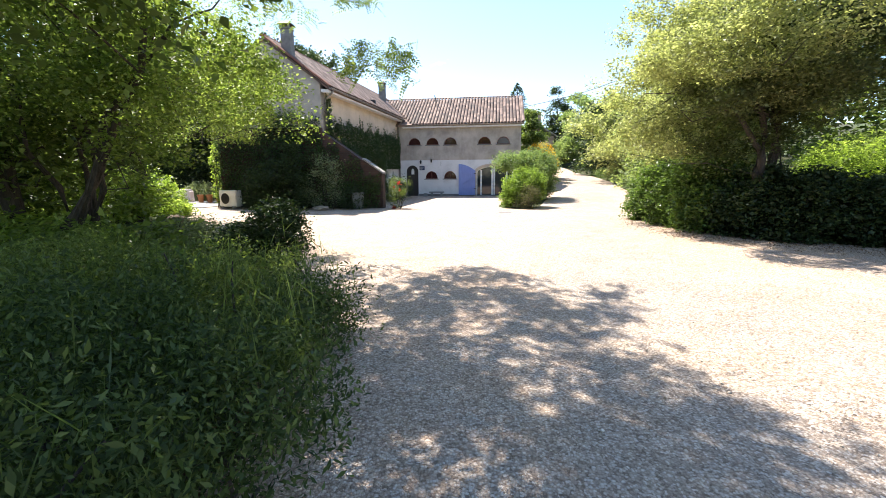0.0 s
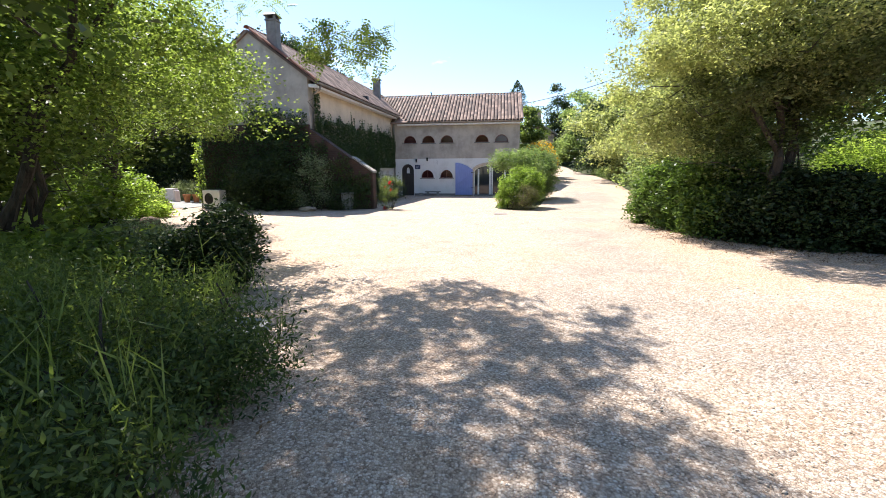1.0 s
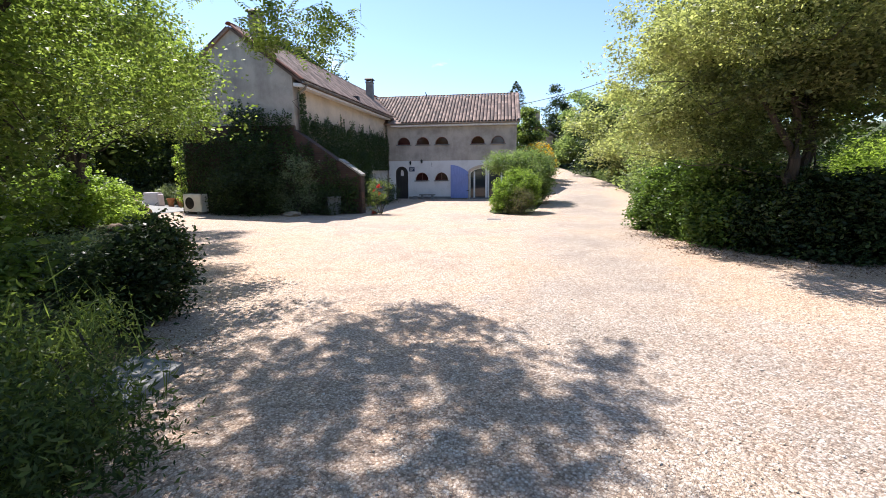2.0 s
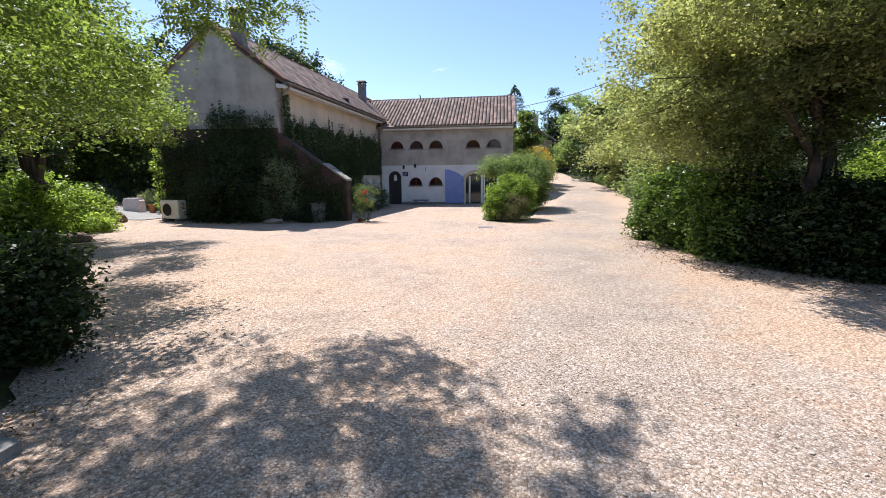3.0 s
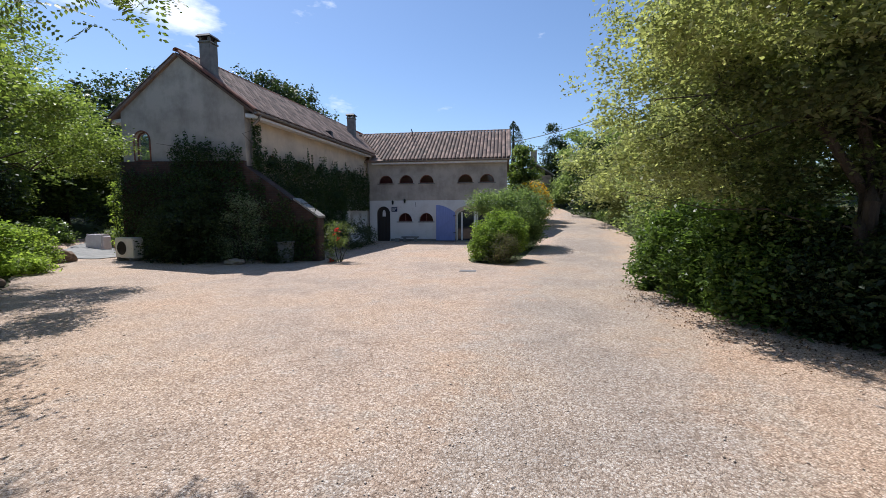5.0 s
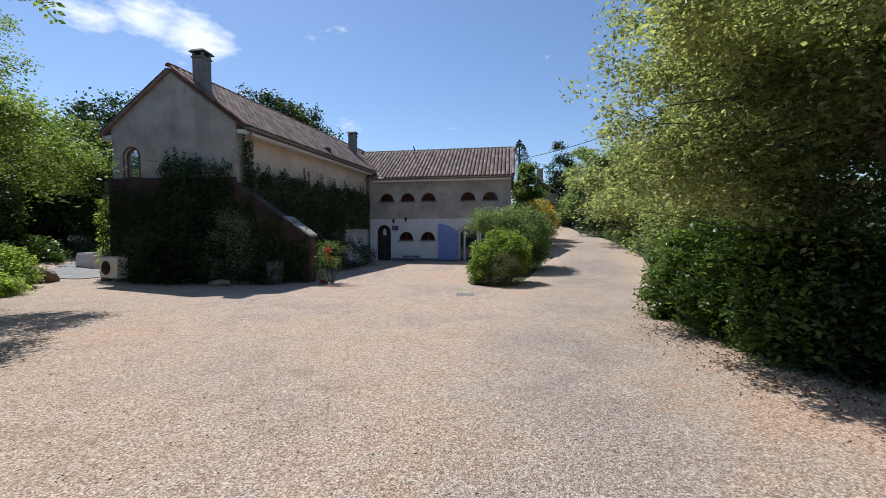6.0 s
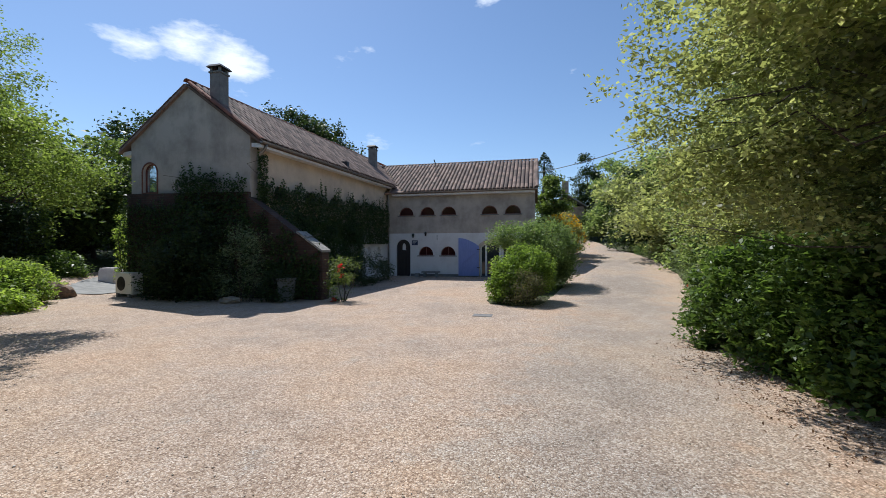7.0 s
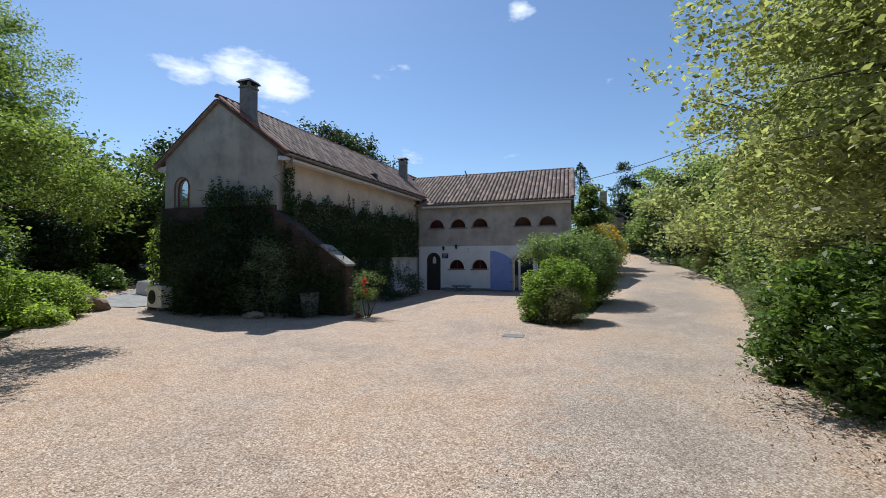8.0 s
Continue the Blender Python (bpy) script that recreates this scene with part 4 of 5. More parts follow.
ivy("ivy", [(0.25, 9.7, 1.75, 3.66, 0.3), (0.2, 6.9, 0.0, 2.6, 0.4), (0.1, 0.55, 3.0, 4.6, 0.12)], on_side, 11, LEAF_IVY, "dense ivy hanging over the side wall under the windows", leaf=0.064, density=1500, ragged=0.62)
ivy("ivy", [(-12.2, -7.3, 0.0, 3.0, 0.35), (-10.1, -7.4, 2.8, 3.8, 0.25), (-9.9, -8.5, 3.4, 4.0, 0.15), (-7.45, -4.9, 0.0, 1.1, 0.25), (-7.5, -6.6, 0.8, 2.6, 0.2), (-6.6, -5.7, 0.8, 2.0, 0.2), (-5.8, -4.85, 0.6, 1.4, 0.16)], on_gable, 12, LEAF_IVY, "dark ivy over the foot of the gable and the flank wall", leaf=0.07, density=800, ragged=0.45)

# shrubs before the gable
shrub("vine", (-12.38, 16.95, 0), [(0, 0, 0.9, 0.14, 0.12, 0.9), (0.05, 0, 2.0, 0.2, 0.14, 0.8)], LEAF_BRIGHT, "slender bright green vine climbing the gable corner", 27, n=45, per=26, spread=0.07, leaf=0.09, category="climbing plant")
shrub("tall_shrub", (-13.6, 20.2, 0), [(0, 0, 1.4, 0.8, 0.9, 1.5), (-0.2, 0.2, 3.0, 0.7, 0.8, 1.2)], LEAF_LOCUST, "tall light green shrub behind the gable corner", 28, n=150, per=50, spread=0.2, leaf=0.14)
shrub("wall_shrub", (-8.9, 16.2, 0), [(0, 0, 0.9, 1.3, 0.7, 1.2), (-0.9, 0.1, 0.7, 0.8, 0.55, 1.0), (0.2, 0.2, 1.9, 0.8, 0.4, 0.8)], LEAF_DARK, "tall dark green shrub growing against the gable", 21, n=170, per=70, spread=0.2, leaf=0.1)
shrub("wall_shrub", (-7.1, 16.2, 0), [(0, 0, 1.0, 0.8, 0.5, 1.2), (0.3, 0, 1.7, 0.5, 0.4, 0.6)], LEAF_SILVER, "loose grey-green shrub before the brick wall", 22, n=80, per=60, spread=0.16, leaf=0.07, slim=0.3)
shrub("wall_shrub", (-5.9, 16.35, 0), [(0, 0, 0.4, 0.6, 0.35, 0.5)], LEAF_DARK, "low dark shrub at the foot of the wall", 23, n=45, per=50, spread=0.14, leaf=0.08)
shrub("rose_bush", (-4.15, 16.8, 0), [(0, 0, 0.55, 0.45, 0.4, 0.6), (0.2, 0.1, 0.9, 0.35, 0.35, 0.35), (-0.2, 0.3, 1.1, 0.3, 0.3, 0.3)], LEAF_MID, "rose bush with red and pink blooms at the wall's end", 24, n=60, per=40, spread=0.1, leaf=0.055, flowers=(PETAL_RED, 5, 0.09, "red rose blooms"))
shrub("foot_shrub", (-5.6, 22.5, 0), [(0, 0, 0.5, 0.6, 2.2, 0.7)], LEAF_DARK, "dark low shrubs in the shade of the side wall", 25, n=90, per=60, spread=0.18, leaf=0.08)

# the two rounded bushes by the drive
shrub("garden_bush", (1.07, 17.75, 0), [(0.0, 0.2, 0.8, 0.85, 0.75, 0.8), (-0.4, -0.1, 0.5, 0.55, 0.6, 0.6), (0.35, 0.3, 0.8, 0.55, 0.6, 0.7)], LEAF_GARDEN, "round bright green bush at the edge of the gravel", 31, n=300, per=90, spread=0.1, leaf=0.075)
shrub("flowering_shrub", (1.2, 17.05, 0), [(0, 0, 0.4, 0.5, 0.35, 0.5)], LEAF_RUST, "low reddish-green flowering shrub before a round bush", 32, n=70, per=60, spread=0.1, leaf=0.06, slim=0.35)
shrub("garden_bush", (1.7, 21.6, terrain(1.7, 21.6)), [(0.2, 0, 1.5, 1.0, 1.2, 1.05), (-1.05, -0.3, 1.95, 0.85, 0.7, 0.42), (0.3, 0.2, 0.9, 0.8, 1.0, 0.9)], LEAF_GREYGREEN, "tall grey-green spreading bush beside the drive", 33, n=330, per=85, spread=0.17, leaf=0.1, slim=0.4)

# hedge on the far side of the drive
HEDGE = [(4.98, 13.1, 1.0, 1.0), (5.1, 11.9, 0.98, 1.0), (5.25, 10.8, 0.95, 0.96), (5.65, 10.0, 0.9, 0.86), (6.5, 9.4, 0.95, 0.78), (7.7, 9.0, 1.0, 0.74), (9.0, 8.5, 1.1, 0.74), (10.6, 8.1, 1.2, 0.8)]
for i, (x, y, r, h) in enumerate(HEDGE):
    # the first three get the lit leaf; the rest have shade in their colour
    lit_leaf = i < 3
    shrub("hedge_bush", (x, y, 0.25 * terrain(x, y) - 0.05), [(0, 0, 0.85 * h, r, r, 0.95 * h), (-0.1, -0.1, 0.4 * h, r, r, 0.55 * h), (0.25, 0.3, 1.1 * h, r * 0.7, r * 0.7, 0.7 * h)], LEAF_HEDGE if lit_leaf else LEAF_DARK, "broad-leaved green hedge bush along the gravel" if lit_leaf else "hedge bush with tree shade put into its dark green leaf colour", 40 + i, n=260, per=75, spread=0.12, leaf=0.1, slim=0.55, group="hedge along the drive", category="hedge")

# border plants up the drive
rng_b = np.random.default_rng(5)
for i in range(22):
    y = 14.9 + i * 1.02
    x = edge_x(y) + 0.45 + rng_b.uniform(-0.1, 0.25)
    r = rng_b.uniform(0.35, 0.6)
    shrub("border_plant", (x, y, terrain(x, y) - 0.05), [(0, 0, r * 0.6, r, r, r * 0.8)], (LEAF_SILVER, LEAF_MID, LEAF_SILVER, LEAF_HEDGE)[i % 4], ("low silvery cushion plant" if i % 2 == 0 else "low green border plant") + " along the edge of the drive", 60 + i, n=45, per=45, spread=0.09, leaf=0.06, slim=0.35, group="border plants", category="plant", flowers=(PETAL_RED, 5, 0.06, "small red flowers") if i in (2, 6) else None)

# gorse at the top of the drive
shrub("gorse_bush", (3.2, 30.5, terrain(3.2, 30.5)), [(0, 0, 1.7, 0.8, 0.8, 1.2), (-0.6, 0.3, 1.9, 0.7, 0.7, 0.9), (0.5, 0.6, 1.5, 0.6, 0.6, 0.9)], LEAF_OLIVE, "gorse in full yellow flower beside the climbing drive", 90, n=150, per=60, spread=0.16, leaf=0.09, flowers=(PETAL_YELLOW, 300, 0.12, "dense yellow blossom"))
shrub("wall_bush", (2.3, 29.5, terrain(2.3, 29.5)), [(0, 0, 1.3, 0.9, 1.6, 1.5)], LEAF_MID, "green bush beside the end wall of the house", 91, n=130, per=60, spread=0.2, leaf=0.12)

# trees on the far side of the drive
def grounded(x, y):
    return (x, y, terrain(x, y) - 0.05)


# crown given from the foot at (6.0, 9.9): high dome, and boughs that reach out over the gravel
tree("tree", grounded(6.0, 9.9), 7.0, [(0.3, 1.4, 5.3, 2.2, 2.3, 1.6), (-0.8, 0.7, 4.0, 1.9, 2.0, 1.0), (-2.2, 0.3, 3.8, 1.2, 1.4, 0.7), (-2.7, -0.9, 3.6, 0.9, 0.9, 0.4), (-3.0, 0.7, 3.5, 0.6, 0.6, 0.5), (-1.7, -1.5, 3.7, 1.3, 0.9, 0.45), (-2.4, 1.7, 2.9, 1.0, 1.0, 0.6), (-2.2, 2.6, 2.2, 0.8, 1.0, 0.5), (-0.6, -1.7, 4.1, 1.6, 0.9, 0.55), (-1.5, -0.6, 4.8, 1.4, 1.2, 0.7), (-2.1, 1.2, 4.6, 1.0, 1.0, 0.7), (-2.1, 0.9, 2.5, 0.9, 1.1, 0.7)], LEAF_OLIVE, "spreading tree with olive-yellow spring leaves leaning over the hedge", 101, n=1350, per=72, spread=0.16, leaf=0.072, slim=0.52, shell=0.4, stems=3, girth=0.09, branches=50, boughs=170)
# its lowest outer boughs put the neighbouring crown's shade into dark leaves
tree("tree", grounded(11.2, 9.0), 7.5, [(0, 0, 4.4, 3.0, 2.8, 2.2), (-1.6, -1.6, 3.9, 2.2, 1.8, 1.3), (1.5, -2.0, 4.0, 2.4, 2.2, 1.6), (-2.6, -0.1, 3.9, 2.6, 1.6, 1.0), (-4.0, 0.3, 3.3, 1.7, 1.2, 0.7), (-5.0, 0.5, 3.1, 1.2, 0.9, 0.55), (-5.7, 1.7, 2.5, 1.2, 0.9, 0.9), (-1.6, 0.6, 5.6, 1.8, 1.7, 1.3), (-2.6, -0.9, 4.0, 1.4, 1.2, 0.9)], LEAF_DARK, "dark leafy tree behind the hedge", 102, n=1150, per=66, spread=0.2, leaf=0.09, slim=0.55, girth=0.2, branches=18, boughs=230)
# no tree of its own: the crown's shaded underside, given as darker foliage
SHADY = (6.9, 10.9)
tree("tree", grounded(*SHADY), 5.0, [(x - SHADY[0], y - SHADY[1], z, rx, ry, rz) for x, y, z, rx, ry, rz in [(5.4, 10.6, 2.5, 1.3, 0.9, 0.8), (4.6, 9.6, 2.8, 0.9, 0.9, 0.5), (5.4, 8.9, 3.1, 1.2, 0.8, 0.5), (6.4, 9.3, 3.2, 1.2, 0.9, 0.6), (6.6, 10.8, 3.7, 1.4, 1.2, 0.9), (7.6, 9.6, 3.6, 1.2, 0.9, 0.7), (8.6, 10.2, 3.6, 1.3, 0.9, 0.8)]], LEAF_SHADY, "added low tree, its dark leaf colour standing for the crown's shaded underside", 114, n=620, per=62, spread=0.17, leaf=0.08, slim=0.55, girth=0.06, stems=2, branches=20, boughs=130)
tree("tree", grounded(7.8, 16.9), 8.0, [(-0.6, 0, 2.4, 1.7, 1.8, 1.8), (-0.6, 0, 4.6, 1.7, 1.8, 2.0), (0.4, 0.5, 6.6, 1.6, 1.6, 1.4)], LEAF_OLIVE, "tall slender tree with pale yellow-green leaves", 103, n=620, per=70, spread=0.22, leaf=0.12, slim=0.55, stems=2, branches=20)
tree("tree", grounded(9.0, 19.8), 8.0, [(-0.8, 0, 1.8, 1.8, 2.2, 1.7), (-0.3, 0, 4.4, 2.2, 2.3, 2.0), (0.6, 0.4, 6.4, 1.8, 1.8, 1.4)], LEAF_SAGE, "pale grey-green tree beside the drive", 104, n=480, per=60, spread=0.3, leaf=0.17, slim=0.55, branches=18)
tree("tree", grounded(9.8, 25.0), 7.5, [(-0.8, 0, 1.6, 1.8, 2.6, 1.7), (-0.3, 0, 4.2, 2.3, 2.6, 2.2), (-2.2, 0, 4.0, 1.8, 2.0, 1.9)], LEAF_SAGE, "grey-green tree beside the climbing drive", 105, n=400, per=55, spread=0.34, leaf=0.2, slim=0.55, branches=14)
tree("tree", grounded(10.2, 31.0), 7.0, [(-0.8, 0, 1.6, 1.8, 2.8, 1.7), (-0.3, 0, 4.0, 2.3, 2.8, 2.2), (-2.8, 0, 4.2, 1.8, 2.2, 2.2)], LEAF_OLIVE, "green tree beside the top of the drive", 106, n=360, per=50, spread=0.36, leaf=0.22, slim=0.6, branches=12)
tree("tree", grounded(9.6, 38.0), 7.0, [(-0.8, 0, 1.8, 1.6, 2.6, 1.8), (0, 0, 4.4, 2.0, 2.6, 2.0)], LEAF_DARK, "dark tree beside the top of the drive", 110, n=300, per=50, spread=0.36, leaf=0.24, slim=0.6, branches=10)
tree("tree", grounded(8.6, 44.0), 7.5, [(0, 0, 2.6, 2.0, 2.0, 2.4), (-0.6, 0, 5.0, 1.6, 1.6, 2.0), (-1.8, 0, 1.4, 1.4, 1.6, 1.4)], LEAF_SAGE, "green tree where the drive bends away", 107, n=300, per=50, spread=0.36, leaf=0.24, slim=0.6, branches=10)
tree("tree", grounded(2.7, 34.8), 6.0, [(0, 0, 2.6, 0.8, 1.6, 2.4), (-0.3, 0, 4.6, 0.6, 0.9, 1.5)], LEAF_MID, "green tree close behind the house", 108, n=240, per=55, spread=0.26, leaf=0.2, slim=0.6, branches=8)
tree("tree", grounded(14.5, 17.0), 7.5, [(0, 0, 3.0, 3.0, 3.0, 2.6), (0, 0, 5.2, 2.4, 2.4, 2.0)], LEAF_MID, "leafy tree on the bank above the drive", 111, n=260, per=45, spread=0.4, leaf=0.26, slim=0.6, branches=10)
tree("tree", grounded(15.5, 26.0), 7.5, [(0, 0, 3.0, 3.2, 3.4, 2.8), (0, 0, 5.2, 2.4, 2.4, 2.0)], LEAF_DARK, "leafy tree on the bank above the drive", 112, n=260, per=45, spread=0.42, leaf=0.28, slim=0.6, branches=10)
tree("tree", grounded(17.5, 9.0), 8.0, [(0, 0, 3.2, 3.2, 3.2, 2.8), (0, 0, 6.0, 2.4, 2.4, 2.0)], LEAF_DARK, "leafy tree on the bank above the hedge", 113, n=260, per=45, spread=0.42, leaf=0.28, slim=0.6, branches=10)
for i, (x, y, s) in enumerate([(9.9, 13.0, 1.0), (11.8, 12.4, 1.2), (13.8, 11.6, 1.3), (11.5, 15.0, 1.3), (14.5, 14.0, 1.4)]):
    shrub("bank_weeds", grounded(x, y), [(0, 0, 0.45, 1.4 * s, 1.3 * s, 0.75)], (LEAF_BRIGHT, LEAF_LOCUST)[i % 2], "sunlit tall weeds and nettles on the bank behind the hedge", 190 + i, n=140, per=65, spread=0.2, leaf=0.1, slim=0.35, group="weeds on the bank", category="weeds")

for i, (x, y, r) in enumerate([(8.3, 12.6, 1.0), (9.7, 12.9, 1.1), (11.2, 13.0, 1.2)]):
    shrub("bank_bush", grounded(x, y), [(0, 0, 0.4, r, 0.9, 0.45), (0.3, 0.3, 0.6, r * 0.7, 0.7, 0.4)], LEAF_GARDEN, "sunlit bright green arching bush behind the hedge", 196 + i, n=170, per=70, spread=0.14, leaf=0.075, slim=0.3, group="bushes on the bank")


def conifer(at, height, width, seed, label, mat=LEAF_DARK):
    rng = np.random.default_rng(seed)
    t = thing("conifer", at, label, "tree")
    bm = bmesh.new()
    tube(bm, [(0, 0, -0.1), (0.05, 0, height * 0.5), (0, 0, height * 0.97)], width * 0.12, 0.02, 7)
    part("trunk", bm, BARK, t)
    n = int(70 * height)
    z = rng.uniform(0.08, 1.0, n) ** 0.8
    a, r = rng.uniform(0, 6.283, n), (1 - z) ** 0.75 * width * rng.uniform(0.45, 1.1, n)
    c = np.stack([r * np.cos(a), r * np.sin(a), z * height - 0.25 * r], axis=1)
    p = np.repeat(c, 24, axis=0) + np.clip(rng.normal(size=(n * 24, 3)), -1.7, 1.7) * np.repeat(0.03 + 0.5 * (1 - z), 24)[:, None] * np.array([1, 1, 0.5])
    quads("crown", leaves(p, 0.15, 0.35, rng, 0.4), mat, t)
    return t


conifer(grounded(2.4, 60.0), 13.7 - terrain(2.4, 60.0), 4.5, 120, "pointed dark conifer behind the roof")
tree("tree", grounded(6.2, 48.0), 8.0, [(0, 0, 2.4, 1.6, 1.3, 2.2), (0.4, 0, 4.8, 1.4, 1.2, 1.9), (0.2, 0, 6.6, 0.8, 0.7, 1.1)], LEAF_DARK, "tall dark tree beyond the top of the drive", 121, n=260, per=45, spread=0.28, leaf=0.2, slim=0.5, branches=10)

# trees on the near, shaded side
def from_foot(foot, crown):
    """Crown blobs given in the world, taken from the tree's foot."""
    return [(x - foot[0], y - foot[1], z, rx, ry, rz) for x, y, z, rx, ry, rz in crown]


LOCUST = (-6.9, 5.3)
tree("locust_tree", grounded(*LOCUST), 8.0, from_foot(LOCUST, [(-1.7, 6.0, 3.0, 0.45, 0.4, 0.22), (-2.25, 6.1, 3.2, 0.5, 0.45, 0.28), (-2.1, 7.0, 3.5, 0.8, 0.55, 0.45), (-3.1, 6.9, 4.6, 1.3, 0.9, 0.5), (-2.7, 5.9, 5.0, 1.3, 1.3, 0.5), (-1.3, 4.6, 5.3, 0.9, 0.9, 0.4), (-2.9, 6.1, 5.5, 1.4, 1.5, 0.6), (-1.6, 4.3, 5.7, 1.1, 1.2, 0.5), (-3.6, 3.2, 4.8, 1.7, 1.6, 1.1), (-4.8, 1.7, 5.0, 1.8, 1.8, 1.2), (-2.0, 4.5, 5.4, 1.2, 1.2, 0.5), (-1.2, 3.2, 5.3, 1.2, 1.0, 0.5), (-1.4, 3.3, 5.7, 1.1, 1.1, 0.5), (-3.4, 3.5, 5.0, 1.5, 1.4, 0.8), (-1.7, 6.6, 4.9, 0.8, 0.6, 0.3), (-2.6, 7.5, 5.0, 1.0, 0.8, 0.4), (-1.9, 6.8, 5.2, 0.9, 0.7, 0.4)]), LEAF_LOCUST, "tall locust tree with bright feathered leaves overhanging the gravel", 130, n=1150, per=100, spread=0.15, stems=2, girth=0.09, branches=60, boughs=170, pinnate=True)
GROVE = (-7.4, 6.5)
tree("tree", grounded(*GROVE), 6.5, from_foot(GROVE, [(-4.8, 5.8, 3.0, 1.6, 1.6, 1.1), (-5.2, 7.9, 3.5, 0.9, 0.8, 0.5), (-6.6, 6.4, 3.5, 1.7, 1.5, 1.2), (-6.0, 5.5, 5.4, 2.0, 1.7, 1.2), (-7.2, 3.9, 4.0, 2.3, 2.2, 2.0), (-6.4, 8.2, 4.4, 1.4, 1.2, 0.9), (-7.9, 8.3, 3.0, 1.3, 1.0, 0.9)]), LEAF_LOCUST, "many-stemmed small-leaved green tree at the edge of the grove", 145, n=780, per=120, spread=0.2, leaf=0.062, slim=0.6, stems=5, girth=0.06, branches=50, boughs=150)
tree("tree", grounded(-11.6, 11.6), 7.0, [(2, -0.1, 4.2, 1.2, 1.1, 0.8), (1.6, -0.2, 5.1, 1.2, 1.2, 0.8), (1.2, -0.2, 6, 1.1, 1.1, 0.8), (3.25, 0.6, 3, 0.95, 0.8, 0.75), (2.3, 0.8, 3.3, 1.1, 0.8, 0.8), (3.7, -0.8, 3.8, 1, 1, 0.5), (4.9, -1.4, 3.8, 0.7, 0.7, 0.35), (0.5, -0.8, 5.6, 1.3, 1.2, 1.2), (-0.2, 1, 6.2, 1.2, 1.2, 1.4), (-0.6, 0.9, 7.4, 0.9, 0.9, 0.8)], LEAF_LOCUST, "light green leafy tree beside the gravel", 131, n=680, per=95, spread=0.2, leaf=0.07, slim=0.55, stems=3, branches=26)
tree("tree", grounded(-9.0, 6.6), 7.5, [(0, 0, 3.4, 2.6, 2.4, 2.4), (0, 0, 5.8, 2.2, 2.2, 1.6)], LEAF_MID, "leafy tree in the shaded grove", 132, n=420, per=52, spread=0.3, leaf=0.15, slim=0.55, stems=2, branches=18)
tree("tree", grounded(-15.6, 10.4), 6.0, [(0, 0, 2.6, 2.3, 2.3, 2.0), (0, 0, 4.2, 2.0, 2.0, 1.2)], LEAF_MID, "leafy tree behind the rock-edged bed", 133, n=400, per=55, spread=0.32, leaf=0.18, slim=0.6, branches=14)
tree("tree", grounded(-21.0, 14.5), 6.0, [(0, 0, 2.2, 2.8, 2.6, 2.0), (0, 0, 4.0, 2.2, 2.2, 1.3)], LEAF_LOCUST, "green tree at the garden's edge", 134, n=340, per=50, spread=0.38, leaf=0.22, slim=0.6, branches=12)
tree("tree", grounded(-17.5, 25.0), 9.0, [(0, 0, 3.0, 2.8, 2.6, 2.8), (0, 0, 6.2, 2.6, 2.6, 2.2)], LEAF_DARK, "tall dark tree behind the gable end", 135, n=360, per=50, spread=0.4, leaf=0.25, slim=0.6, branches=12)
tree("tree", grounded(-23, 24), 8.0, [(0, 0, 3.0, 3.0, 3.0, 2.6), (0, 0, 5.4, 2.6, 2.6, 1.8)], LEAF_MID, "leafy tree in the wood beyond the garden", 136, n=300, per=45, spread=0.44, leaf=0.28, slim=0.6, branches=10)
tree("tree", grounded(-22, 19), 8.0, [(0, 0, 2.6, 3.0, 3.0, 2.6), (0, 0, 5.0, 2.6, 2.6, 1.8)], LEAF_MID, "leafy green tree in the wood beyond the garden", 142, n=300, per=45, spread=0.44, leaf=0.28, slim=0.6, branches=10)
tree("tree", grounded(-12.5, 6.0), 7.5, [(0, 0, 3.0, 2.8, 2.6, 2.6), (0, 0, 5.6, 2.4, 2.4, 1.8)], LEAF_DARK, "leafy tree in the shaded grove", 137, n=360, per=50, spread=0.36, leaf=0.22, slim=0.6, branches=12)
tree("tree", grounded(-18.5, 9.0), 6.0, [(0, 0, 2.2, 2.8, 2.8, 2.0), (0, 0, 4.0, 2.2, 2.2, 1.3)], LEAF_DARK, "dark leafy tree deep in the grove", 143, n=320, per=48, spread=0.42, leaf=0.26, slim=0.6, branches=12)
tree("oak_tree", grounded(-18.3, 38.0), 13.0, [(0, 0, 9.6, 3.4, 3.4, 3.6), (2.4, 0, 8.0, 2.4, 2.4, 2.6), (-2, 0, 8, 2.6, 2.6, 2.6)], LEAF_DARK, "large dark oak rising behind the roof", 138, n=1000, per=60, spread=0.42, leaf=0.26, slim=0.6, girth=0.3, branches=12)
tree("tree", grounded(-8.4, 44.0), 7.5, [(0, 0, 5.2, 1.6, 1.6, 2.4)], LEAF_MID, "tree top showing over the roof ridge", 139, n=160, per=40, spread=0.4, leaf=0.28, slim=0.6, branches=8)
tree("tree", grounded(-30, 34), 10.0, [(0, 0, 4.5, 4.5, 4.5, 4.0)], LEAF_DARK, "tree of the far wood", 140, n=380, per=45, spread=0.55, leaf=0.3, slim=0.6, branches=8)
tree("tree", grounded(-25, 31), 13.0, [(0, 0, 4.5, 4.0, 4.0, 4.0), (0, 0, 8.6, 3.4, 3.4, 3.2)], LEAF_DARK, "tree of the far wood", 141, n=520, per=50, spread=0.5, leaf=0.27, slim=0.6, branches=8)
